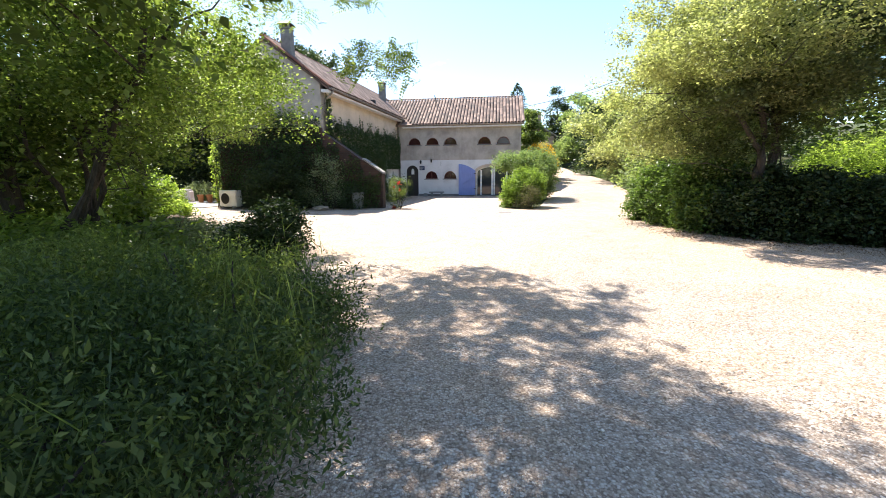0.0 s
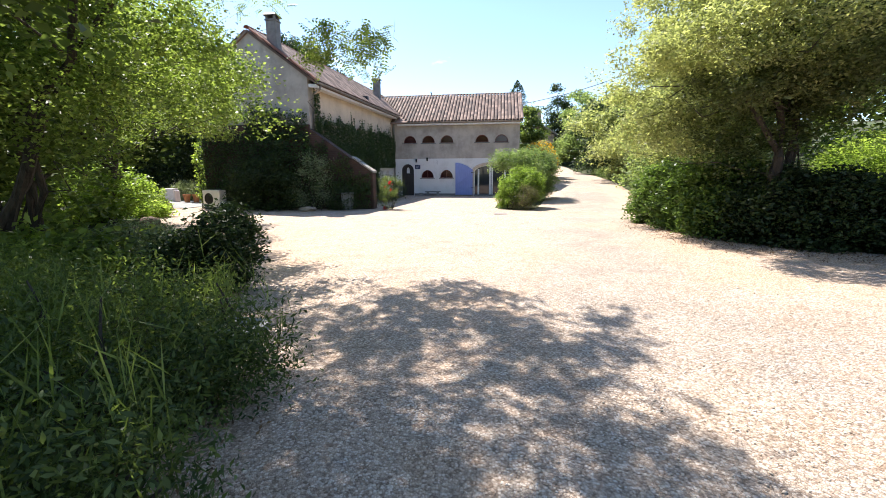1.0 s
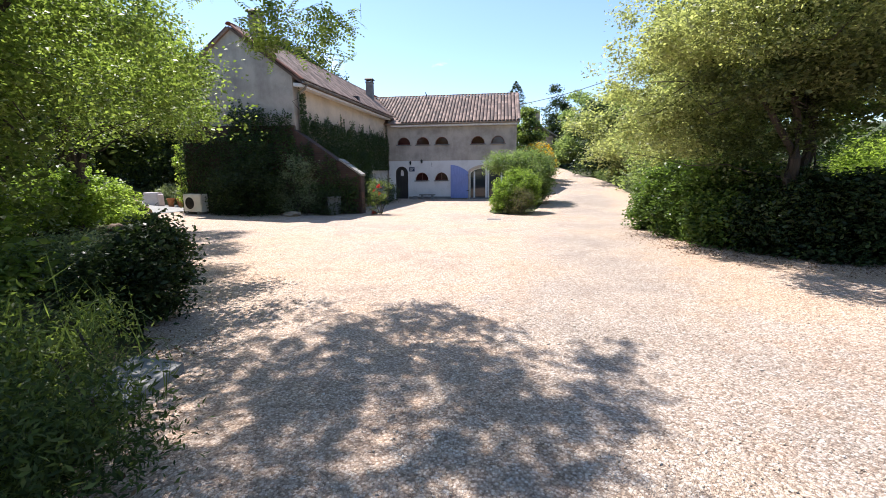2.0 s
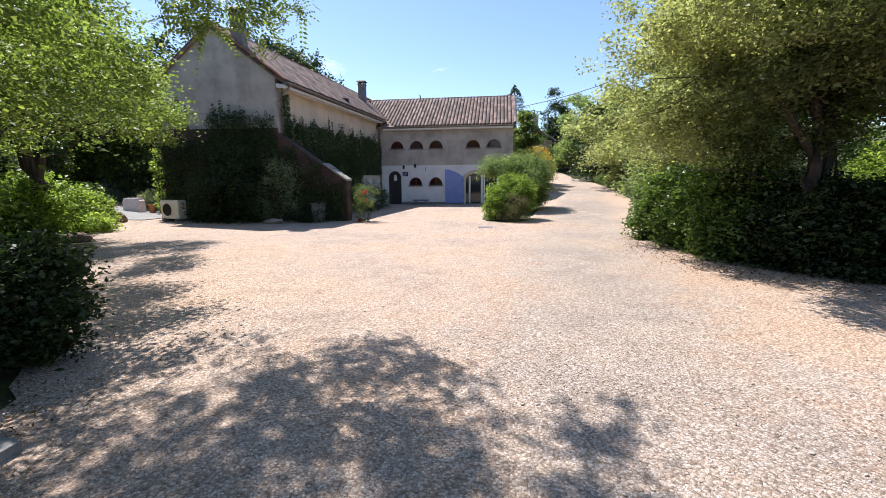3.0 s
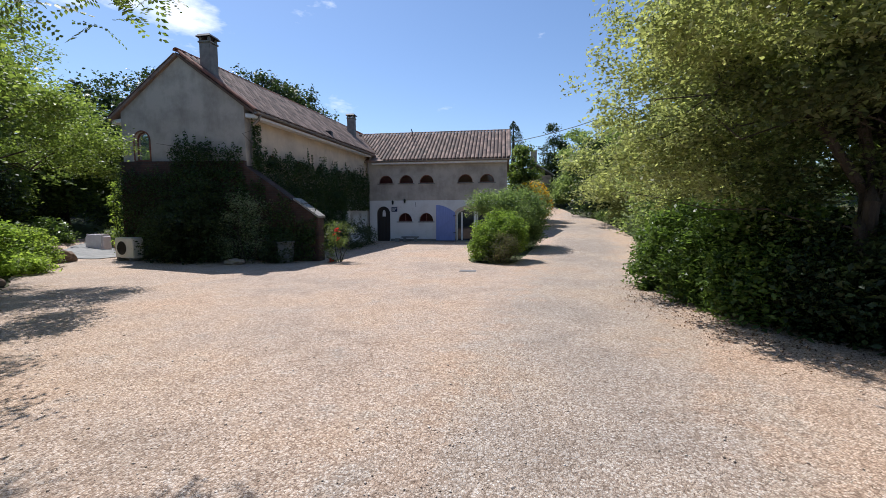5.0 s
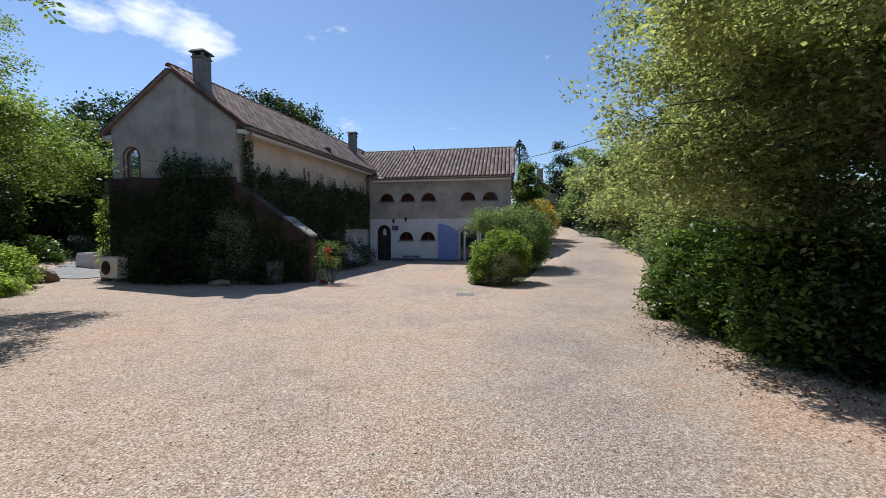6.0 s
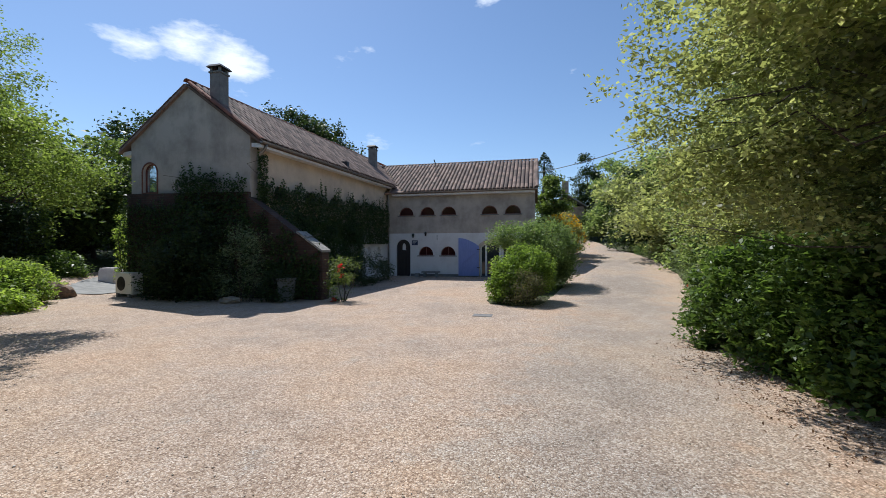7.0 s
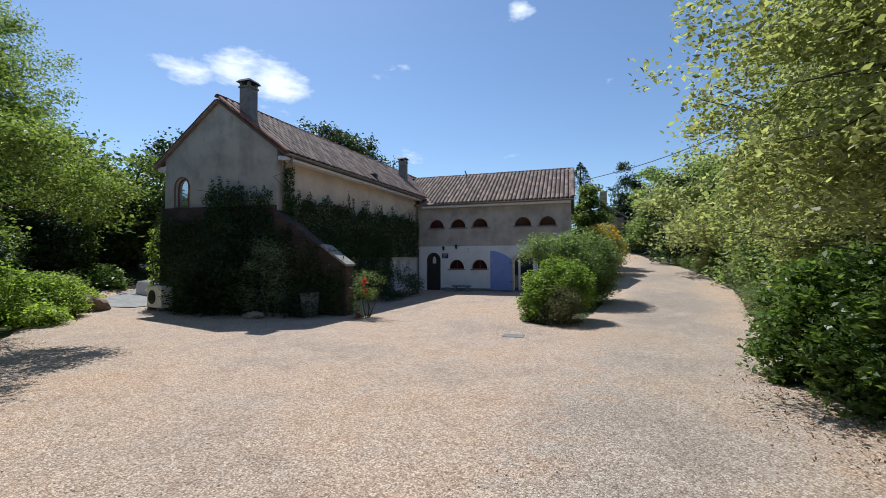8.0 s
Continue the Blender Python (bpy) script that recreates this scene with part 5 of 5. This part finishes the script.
# last two blobs are unseen, added overhead to keep sky light off the weeds
tree("tree", grounded(-4.7, 2.0), 6.0, [(1.2, 1.1, 3.9, 1.7, 1.5, 1.0), (0.4, 0.2, 4.6, 1.8, 1.7, 1.2), (2.3, -0.9, 4.0, 1.5, 1.5, 0.7), (1.4, -1.6, 4.4, 1.6, 1.5, 0.8)], LEAF_MID, "leaning leafy tree with unseen boughs added to shade the weedy bed", 144, n=380, per=60, spread=0.24, leaf=0.12, slim=0.6, stems=2, girth=0.11, branches=16, shell=0.2)
# undergrowth of the grove
rng_u = np.random.default_rng(77)
for i in range(16):
    x, y = -6.2 - 0.85 * i + rng_u.uniform(-0.5, 0.5), 5.5 + 0.45 * i + rng_u.uniform(-1.0, 0.8)
    shrub("undergrowth", grounded(x, y), [(0, 0, 0.7 if i > 7 else 0.28, 1.1, 1.0, 0.9 if i > 7 else 0.34)], (LEAF_MID, LEAF_DARK)[i % 2] if i > 7 else (LEAF_LOCUST, LEAF_BRIGHT)[i % 2], "tangled green undergrowth in the shade of the grove", 200 + i, n=70, per=50, spread=0.2, leaf=0.14, group="undergrowth of the grove")

# near bed: tall weeds and shrubs in the shade
for i, (x, y, rx, ry, rz) in enumerate([(-1.15, 1.5, 0.45, 0.8, 0.6), (-1.5, 2.9, 0.4, 0.6, 0.5), (-2.3, 1.6, 0.9, 1.0, 0.72), (-2.5, 3.3, 0.75, 0.9, 0.6), (-3.6, 2.6, 0.9, 1.2, 0.68), (-1.3, 0.2, 0.5, 0.9, 0.7), (-2.4, 0.2, 0.8, 0.9, 0.8), (-4.6, 3.8, 1.0, 1.0, 0.62)]):
    shrub("weed_clump", (x, y, 0), [(0, 0, rz * 0.6, rx, ry, rz * 0.62)], LEAF_MID if i in (3, 4, 7) else LEAF_WEED, "tall rank weeds and grasses in the shade beside the gravel", 150 + i, n=int(190 * rx * ry) + 60, per=78, spread=0.12, leaf=0.044, slim=0.34, upright=0.5, category="weeds", group="weeds of the shaded bed", shell=0.3)
for i, (x, y) in enumerate([(-1.3, 1.9), (-1.9, 2.6), (-2.6, 2.9), (-1.7, 3.4), (-3.2, 3.4), (-1.4, 0.9), (-2.3, 1.9)]):
    shrub("grass_tuft", (x, y, 0), [(0, 0, 0.42, 0.3, 0.35, 0.42)], LEAF_MID, "thin tall grass stalks rising from the weeds", 290 + i, n=16, per=9, spread=0.1, leaf=0.3, slim=0.028, upright=2.2, category="grass", group="grass in the shaded bed", stems=4)
shrub("dark_bush", (-3.0, 5.25, 0), [(0, 0, 0.55, 0.36, 0.36, 0.48), (-0.5, 0.0, 0.35, 0.35, 0.4, 0.35)], LEAF_DARK, "small dark-leaved bush at the corner of the bed", 165, n=210, per=70, spread=0.1, leaf=0.06)
shrub("grey_bush", (-5.5, 6.5, 0), [(0, 0, 0.3, 0.55, 0.5, 0.32)], LEAF_SILVER, "grey-green grassy shrub at the edge of the grove", 166, n=120, per=65, spread=0.12, leaf=0.08, slim=0.25)
shrub("garden_bush", (-11.7, 12.2, 0), [(0, 0, 0.9, 0.9, 0.8, 0.8), (-1.3, 0.2, 0.7, 1.0, 0.9, 0.75), (0.5, -0.8, 0.75, 0.7, 0.7, 0.75)], LEAF_GARDEN, "bright green leafy bush at the edge of the gravel", 153, n=230, per=55, spread=0.15, leaf=0.12, slim=0.55)
shrub("garden_bush", (-11.3, 10.5, 0), [(0, 0, 0.9, 0.9, 0.9, 0.8), (-0.9, -0.5, 0.7, 0.8, 0.8, 0.65)], LEAF_GARDEN, "sunlit bright green bush at the edge of the grove", 159, n=170, per=50, spread=0.14, leaf=0.1, slim=0.55)
shrub("garden_bush", (-13.4, 14.0, 0), [(0, 0, 0.55, 1.0, 0.7, 0.6)], LEAF_HEDGE, "leafy green bush behind the rocks", 155, n=150, per=60, spread=0.15, leaf=0.11)
shrub("garden_bush", (-15.6, 15.6, 0), [(0, 0, 0.5, 1.2, 0.8, 0.6)], LEAF_BRIGHT, "low green planting behind the rocks", 156, n=150, per=55, spread=0.15, leaf=0.12)
shrub("garden_bush", (-18.0, 18.6, 0), [(0, 0, 0.6, 1.2, 1.0, 0.8)], LEAF_HEDGE, "green bush beside the path", 158, n=150, per=55, spread=0.16, leaf=0.14)
shrub("grassy_clump", (-16.6, 21.3, 0), [(0, 0, 0.5, 0.8, 0.8, 0.5)], LEAF_SILVER, "low grey-green grassy clump beside the path", 157, n=110, per=55, spread=0.14, leaf=0.2, slim=0.12, upright=1.4)

for i, (x, y, r, h) in enumerate([(-12.5, 13.5, 0.55, 0.6), (-14.2, 15.0, 0.6, 0.6), (-15.0, 15.9, 0.55, 0.5), (-15.9, 16.8, 0.6, 0.55), (-13.9, 14.1, 0.7, 0.9), (-16.8, 16.6, 0.9, 0.9), (-11.3, 13.2, 0.5, 0.4)]):
    shrub("bed_plant", (x, y, 0), [(0, 0, h * 0.5, r, r, h * 0.55)], (LEAF_BRIGHT, LEAF_LOCUST, LEAF_SAGE)[i % 3], ("bright green leafy perennial", "light green leafy perennial", "soft grey-green perennial")[i % 3] + " in the rock-edged bed", 260 + i, n=60, per=50, spread=0.12, leaf=0.1, slim=0.45, group="plants of the rock-edged bed", category="plant")

# fuller planting behind the rocks, and the shrubby edge of the wood
rng_g = np.random.default_rng(91)
for i in range(15):
    f = i / 14
    x, y = -12.2 - 6.3 * f + rng_g.uniform(-0.5, 0.3), 13.9 + 3.6 * f + rng_g.uniform(-0.9, 0.2)
    r, h = rng_g.uniform(0.5, 0.85), rng_g.uniform(0.5, 1.15)
    shrub("bed_plant", (x, y, 0), [(0, 0, h * 0.5, r, r, h * 0.55)], (LEAF_GARDEN, LEAF_BRIGHT, LEAF_MID)[i % 3], ("leafy green perennial", "sunlit yellow-green perennial", "dark green perennial")[i % 3] + " in the bed behind the rocks", 310 + i, n=80, per=50, spread=0.12, leaf=0.09, slim=0.5, group="plants of the rock-edged bed", category="plant")
for i in range(11):
    x, y = -15.0 - 0.95 * i + rng_g.uniform(-0.6, 0.6), 12.0 + 1.15 * i + rng_g.uniform(-0.8, 0.8)
    h = rng_g.uniform(1.6, 2.6)
    shrub("wood_shrub", grounded(x, y), [(0, 0, h * 0.5, 1.2, 1.1, h * 0.55), (0.4, 0.2, h * 0.8, 0.8, 0.8, h * 0.3)], (LEAF_MID, LEAF_DARK, LEAF_LOCUST)[i % 3], ("mid-green", "dark green", "light green")[i % 3] + " shrub along the edge of the wood", 330 + i, n=120, per=50, spread=0.2, leaf=0.14, slim=0.55, group="shrubs along the wood")

# rocks, flagstone, covered barbecue and pots by the path
for i, (x, y, s) in enumerate([(-12.0, 13.6, 0.24), (-12.6, 14.4, 0.28), (-13.2, 15.3, 0.52), (-14.1, 15.95, 0.3), (-14.8, 16.7, 0.24), (-15.6, 17.4, 0.28), (-9.9, 11.5, 0.22)]):
    rock((x, y, -0.03), (s * 1.15, s * 0.85, s * 0.7), i + 5, "rough brown field stone edging the planted bed", BROWN_ROCK, turn=i * 37)
flag = tagged(part("flagstone", slab([(-2.3, 3.75, 0.05), (-1.85, 3.7, 0.05), (-1.9, 4.25, 0.06), (-2.35, 4.3, 0.07)], 0.07), SLATE_STONE), "loose grey flagstone lying at the corner of the bed", "stone")
cover = tagged(part("drain_cover", boxed(0.05, 0.5, 15.05, 15.4, -0.03, 0.009, bevel=0.004), CEMENT), "flat grey drain cover set in the gravel", "drain cover")
bbq = thing("covered_barbecue", (-16.2, 19.6, 0.0), "low barbecue under a pale pinkish fabric cover", "barbecue", turn=15)
bm = bmesh.new()
box(bm, -0.36, 0.36, -0.32, 0.32, 0.02, 0.62, bevel=0.06)
for v in bm.verts:
    if v.co.z > 0.35:
        v.co.z += 0.26 * (1 - (v.co.x / 0.4) ** 2)
        v.co.y *= 0.85
    v.co += Vector((noise.noise(v.co * 4), noise.noise(v.co * 4 + Vector((5, 0, 0))), 0)) * 0.03
part("cover", bm, CLOTH, bbq)
for x in (-0.3, 0.3):
    part("leg", boxed(x - 0.03, x + 0.03, -0.2, 0.2, -0.02, 0.05), BLACK_METAL, bbq)


ORANGE_CLAY = mottled("orange_clay", (0.42, 0.15, 0.06), (0.60, 0.27, 0.12), 6, 0.8, 0.2)


def pot(at, r, h, label):
    t = thing("flower_pot", at, label, "pot", "terracotta pots by the path")
    bm = bmesh.new()
    prof = [(r * 0.68, 0), (r * 0.95, h * 0.82), (r * 1.08, h * 0.82), (r * 1.08, h), (r * 0.9, h), (r * 0.85, h * 0.85), (0.0, h * 0.84)]
    rows = [[bm.verts.new((q * math.cos(a), q * math.sin(a), z)) for a in (2 * math.pi * k / 16 for k in range(16))] for q, z in prof[:-1]]
    for ra, rb_ in zip(rows, rows[1:]):
        for k in range(16):
            bm.faces.new([ra[k], ra[(k + 1) % 16], rb_[(k + 1) % 16], rb_[k]])
    bm.faces.new(rows[0][::-1])
    bm.faces.new(rows[-1])
    part("pot", bm, ORANGE_CLAY, t, smooth=False)
    return t


for i, (x, y) in enumerate([(-15.4, 19.75), (-15.05, 19.95), (-14.7, 20.2)]):
    pot((x, y, 0.02), 0.16, 0.42, "orange terracotta pot standing by the path")

# small house beyond the trees at the top of the drive
far = thing("outbuilding", grounded(4.2, 47.5), "dark-roofed stone outbuilding with a chimney half hidden by trees", "building")
part("wall", boxed(-1.6, 1.6, -1.5, 2.5, -1.0, 2.6), STONE, far)
bm = bmesh.new()
for x0, x1, z0, z1 in ((-1.9, 0.0, 2.5, 3.7), (0.0, 1.9, 3.7, 2.5)):
    vs = [bm.verts.new(c) for c in ((x0, -1.8, z0), (x1, -1.8, z1), (x1, 2.8, z1), (x0, 2.8, z0))]
    vs2 = [bm.verts.new(v.co + Vector((0, 0, 0.12))) for v in vs]
    for q in (vs, vs2, [vs[0], vs[1], vs2[1], vs2[0]], [vs[2], vs[3], vs2[3], vs2[2]]):
        bm.faces.new(q)
part("roof", bm, SLATE_STONE, far)
part("chimney", boxed(-0.3, 0.3, -0.4, 0.3, 3.2, 5.2, bevel=0.02), STONE, far)
wire = thing("overhead_wire", (0, 0, 0), "thin dark cable slung from the house towards the trees", "cable")
bm = bmesh.new()
tube(bm, [(1.5 + 14 * f, 33 - 8 * f, 6.35 + 5.0 * f - 1.2 * math.sin(math.pi * f)) for f in (i / 14 for i in range(15))], 0.022, 0.022, 5)
part("cable", bm, BLACK_METAL, wire)

# unseen screen of trees added behind the starting point; it cuts low sky light
for i, (x, y) in enumerate([(-7, -6), (-2, -11), (4, -12), (10, -10), (15, -4), (17, 3)]):
    tree("tree", grounded(x, y), 8.0, [(0, 0, 3.2, 2.8, 2.8, 2.8), (0, 0, 6.0, 2.2, 2.2, 1.8)], LEAF_MID, "unseen leafy tree added to close the forecourt", 170 + i, n=110, per=30, spread=0.5, leaf=0.32, slim=0.6, branches=8)

# fallen leaves along the hedge foot, loose stones on the gravel
def scatter_band(line, n, width, rng):
    pts = np.array(line, float)
    k = rng.integers(0, len(pts) - 1, n)
    f = rng.uniform(0, 1, n)[:, None]
    p = pts[k] + (pts[k + 1] - pts[k]) * f
    p += rng.normal(0, width, (n, 2))
    return p


rng_l = np.random.default_rng(31)
foot = scatter_band([(4.2, 13.2), (3.95, 11.2), (4.3, 9.4), (6.3, 8.0), (9, 7.3)], 3000, 0.36, rng_l)
DRY_LEAF = leaf_material("dry_leaf", (0.07, 0.035, 0.02), (0.16, 0.085, 0.045), (0.26, 0.16, 0.09), 0.15, 0.7)
lp = np.array([(x, y, terrain(x, y) + 0.015) for x, y in foot])
tagged(quads("leaf_litter", leaves(lp, 0.034, 0.5, rng_l, facing=(0, 0, 1)), DRY_LEAF, None), "brown fallen leaves along the foot of the hedge", "leaf litter", kind="stuff")
foot = scatter_band([(-1.3, 0.5), (-1.5, 3.0), (-2.6, 4.7), (-5.0, 7.0), (-9.5, 11.5)], 2000, 0.22, rng_l)
lp = np.array([(x, y, terrain(x, y) + 0.015) for x, y in foot])
tagged(quads("leaf_litter", leaves(lp, 0.032, 0.5, rng_l, facing=(0, 0, 1)), DRY_LEAF, None), "brown fallen leaves along the shaded edge of the gravel", "leaf litter", kind="stuff")


def pebbles(n, rng):
    """Loose stones, each an uneven eight-sided lump."""
    d = 0.4 + rng.gamma(2.0, 1.9, n)
    a = rng.uniform(0, 6.283, n)
    x, y = 0.9 + d * np.cos(a) * 0.75, 4.4 + d * np.sin(a)
    keep = np.array([inside((px, py), DRIVE) for px, py in zip(x, y)])
    x, y = x[keep], y[keep]
    m = len(x)
    base = np.array([(1, 0, 0), (0, 1, 0), (-1, 0, 0), (0, -1, 0), (0, 0, 1), (0, 0, -0.6)], float)
    v = base[None] * rng.uniform(0.6, 1.3, (m, 6, 1)) + rng.normal(0, 0.16, (m, 6, 3))
    th = rng.uniform(0, 6.283, m)
    r = rng.gamma(3.0, 0.0014, m)[:, None, None] + 0.0035
    c, s = np.cos(th)[:, None], np.sin(th)[:, None]
    v = np.stack([v[..., 0] * c - v[..., 1] * s * 0.8, v[..., 0] * s + v[..., 1] * c * 0.8, v[..., 2] * 0.65], axis=2) * r
    v += np.stack([x, y, np.full(m, 0.003)], axis=1)[:, None]
    tri = np.array([(0, 1, 4), (1, 2, 4), (2, 3, 4), (3, 0, 4), (1, 0, 5), (2, 1, 5), (3, 2, 5), (0, 3, 5)])
    f = (tri[None] + (np.arange(m) * 6)[:, None, None]).reshape(-1)
    me = bpy.data.meshes.new("loose_stones")
    me.vertices.add(m * 6)
    me.vertices.foreach_set("co", v.astype(np.float32).ravel())
    me.loops.add(len(f))
    me.loops.foreach_set("vertex_index", f.astype(np.int32))
    me.polygons.add(m * 8)
    me.polygons.foreach_set("loop_start", np.arange(0, len(f), 3, dtype=np.int32))
    me.update(calc_edges=True)
    me.materials.append(tile_material("loose_stone", [(0.0, (0.45, 0.36, 0.28)), (0.4, (0.62, 0.52, 0.42)), (0.75, (0.74, 0.64, 0.54)), (1.0, (0.86, 0.80, 0.73))]))
    return tagged(new("loose_stones", me), "small pale and brown stones lying loose on the gravel", "gravel", kind="stuff")


pebbles(7000, np.random.default_rng(17))

# roof tiles
def tile_mesh(w, length, rise=0.37):
    bm = bmesh.new()
    n, rows = 5, []
    for y, k in ((0.0, 1.0), (length, 0.9)):
        for lift in (0.0, -0.014):
            rows.append([bm.verts.new((-w / 2 * k * math.cos(a), y, (w * rise + lift) * k * math.sin(a) + lift * 0.3)) for a in (math.pi * i / n for i in range(n + 1))])
    t0, b0, t1, b1 = rows
    for k in range(n):
        bm.faces.new([t0[k], t0[k + 1], t1[k + 1], t1[k]])
        bm.faces.new([b0[k], b1[k], b1[k + 1], b0[k + 1]])
        bm.faces.new([t0[k], b0[k], b0[k + 1], t0[k + 1]])
    bmesh.ops.recalc_face_normals(bm, faces=bm.faces)
    me = bpy.data.meshes.new("tile")
    bm.to_mesh(me)
    bm.free()
    return me


def tile_rows(origin, along, up, n_along, n_up, pitch_u, pitch_v, keep, rng):
    along, up = Vector(along).normalized(), Vector(up).normalized()
    out = along.cross(up).normalized()
    up = out.cross(along)
    for j in range(n_up):
        for i in range(n_along):
            p = Vector(origin) + along * (pitch_u * (i + 0.5)) + up * (pitch_v * j - 0.04)
            if keep(p):
                m = Matrix((along, up, out)).transposed().to_4x4()
                yield Matrix.Translation(p) @ m @ pose(0, 0, 0.012, 3.4 + rng.uniform(-0.9, 0.9), rng.uniform(-1.5, 1.5), rng.uniform(-1, 1))


def lay_tiles(rows, mat, parent, limit, label, width=0.215, rise=0.34):
    me = tile_mesh(width, 0.42, rise)
    me.materials.append(mat)
    rest, count = [], 0
    for m in rows:
        if count < limit:
            share("tile", me, m, parent)
            count += 1
        else:
            rest.append(m)
    if rest:
        v = np.array([q.co[:] for q in me.vertices])
        faces = [tuple(p.vertices) for p in me.polygons]
        vs, fs = [], []
        for k, m in enumerate(rest):
            a = np.array(m)
            vs.append(v @ a[:3, :3].T + a[:3, 3])
            fs += [tuple(i + k * len(v) for i in f) for f in faces]
        big = bpy.data.meshes.new("tiles")
        big.from_pydata(np.concatenate(vs).tolist(), [], fs)
        big.materials.append(mat)
        ob = new("tiles", big)
        ob.parent = parent
        ob["kind"], ob["label"] = "stuff", label


rng_t = random.Random(8)
slope_len = HALF * math.sqrt(1 + PITCH ** 2)
side = math.sqrt(1 + SHEAR ** 2)
lay_tiles(tile_rows((wing_x(Y0) + HALF, Y0, EAVE_Z), (SHEAR, 1, 0), (-1, 0, PITCH), int(14.5 * side / 0.255), int(slope_len / 0.345), 0.255, 0.345,
                    lambda p: p.y < 26.95 or wing_z(p.x, p.y) > front_z(p.y) + 0.02, rng_t), TILE, roof_right, 300, "brown clay roof tiles")
front_len = (FRONT_RIDGE_Y - FRONT_EAVE_Y) * math.sqrt(1 + FRONT_PITCH ** 2)
lay_tiles(tile_rows((FX0, FRONT_EAVE_Y, FRONT_EAVE_Z), (1, 0, 0), (0, 1, FRONT_PITCH), int((FX1 - FX0) / 0.21), int(front_len / 0.345) + 1, 0.21, 0.345,
                    lambda p: front_z(p.y) > wing_z(p.x, p.y) - 0.02 and p.y < FRONT_RIDGE_Y - 0.26, rng_t), TILE, roof_front, 0, "brown clay roof tiles", 0.185, 0.27)
# ridge and verge tiles
verge = tile_mesh(0.24, 0.40)
verge.materials.append(TERRACOTTA)


def line_of_tiles(a, b, parent, roll=0.0, step=0.33):
    a, b = Vector(a), Vector(b)
    d = (b - a).normalized()
    out = Vector((0, 0, 1)) - d * d.z
    out.normalize()
    m = Matrix((d.cross(out), d, out)).transposed().to_4x4()
    for i in range(int((b - a).length / step)):
        share("tile", verge, Matrix.Translation(a + d * step * i) @ m @ pose(0, 0, 0, 2.5 + rng_t.uniform(-1, 1), roll + rng_t.uniform(-2, 2), 0), parent)


line_of_tiles((wing_x(Y0) + HALF, Y0 + 0.03, EAVE_Z + 0.0), (wing_x(Y0), Y0 + 0.03, RIDGE_Z + 0.0), roof_right)
line_of_tiles((wing_x(Y0), Y0, RIDGE_Z + 0.02), (wing_x(33.8), 33.8, RIDGE_Z + 0.02), roof_left)
verge = tile_mesh(0.2, 0.40)
verge.materials.append(TILE)
line_of_tiles((wing_x(Y0) - HALF, Y0 + 0.1, EAVE_Z - 0.02), (wing_x(Y0), Y0 + 0.1, RIDGE_Z - 0.02), roof_left)
line_of_tiles((FX1 - 0.05, FRONT_EAVE_Y, FRONT_EAVE_Z + 0.02), (FX1 - 0.05, FRONT_RIDGE_Y, front_z(FRONT_RIDGE_Y) + 0.02), roof_front)
line_of_tiles((FX1, FRONT_RIDGE_Y - 0.02, front_z(FRONT_RIDGE_Y) - 0.01), (-9.3, FRONT_RIDGE_Y - 0.02, front_z(FRONT_RIDGE_Y) - 0.01), roof_back)
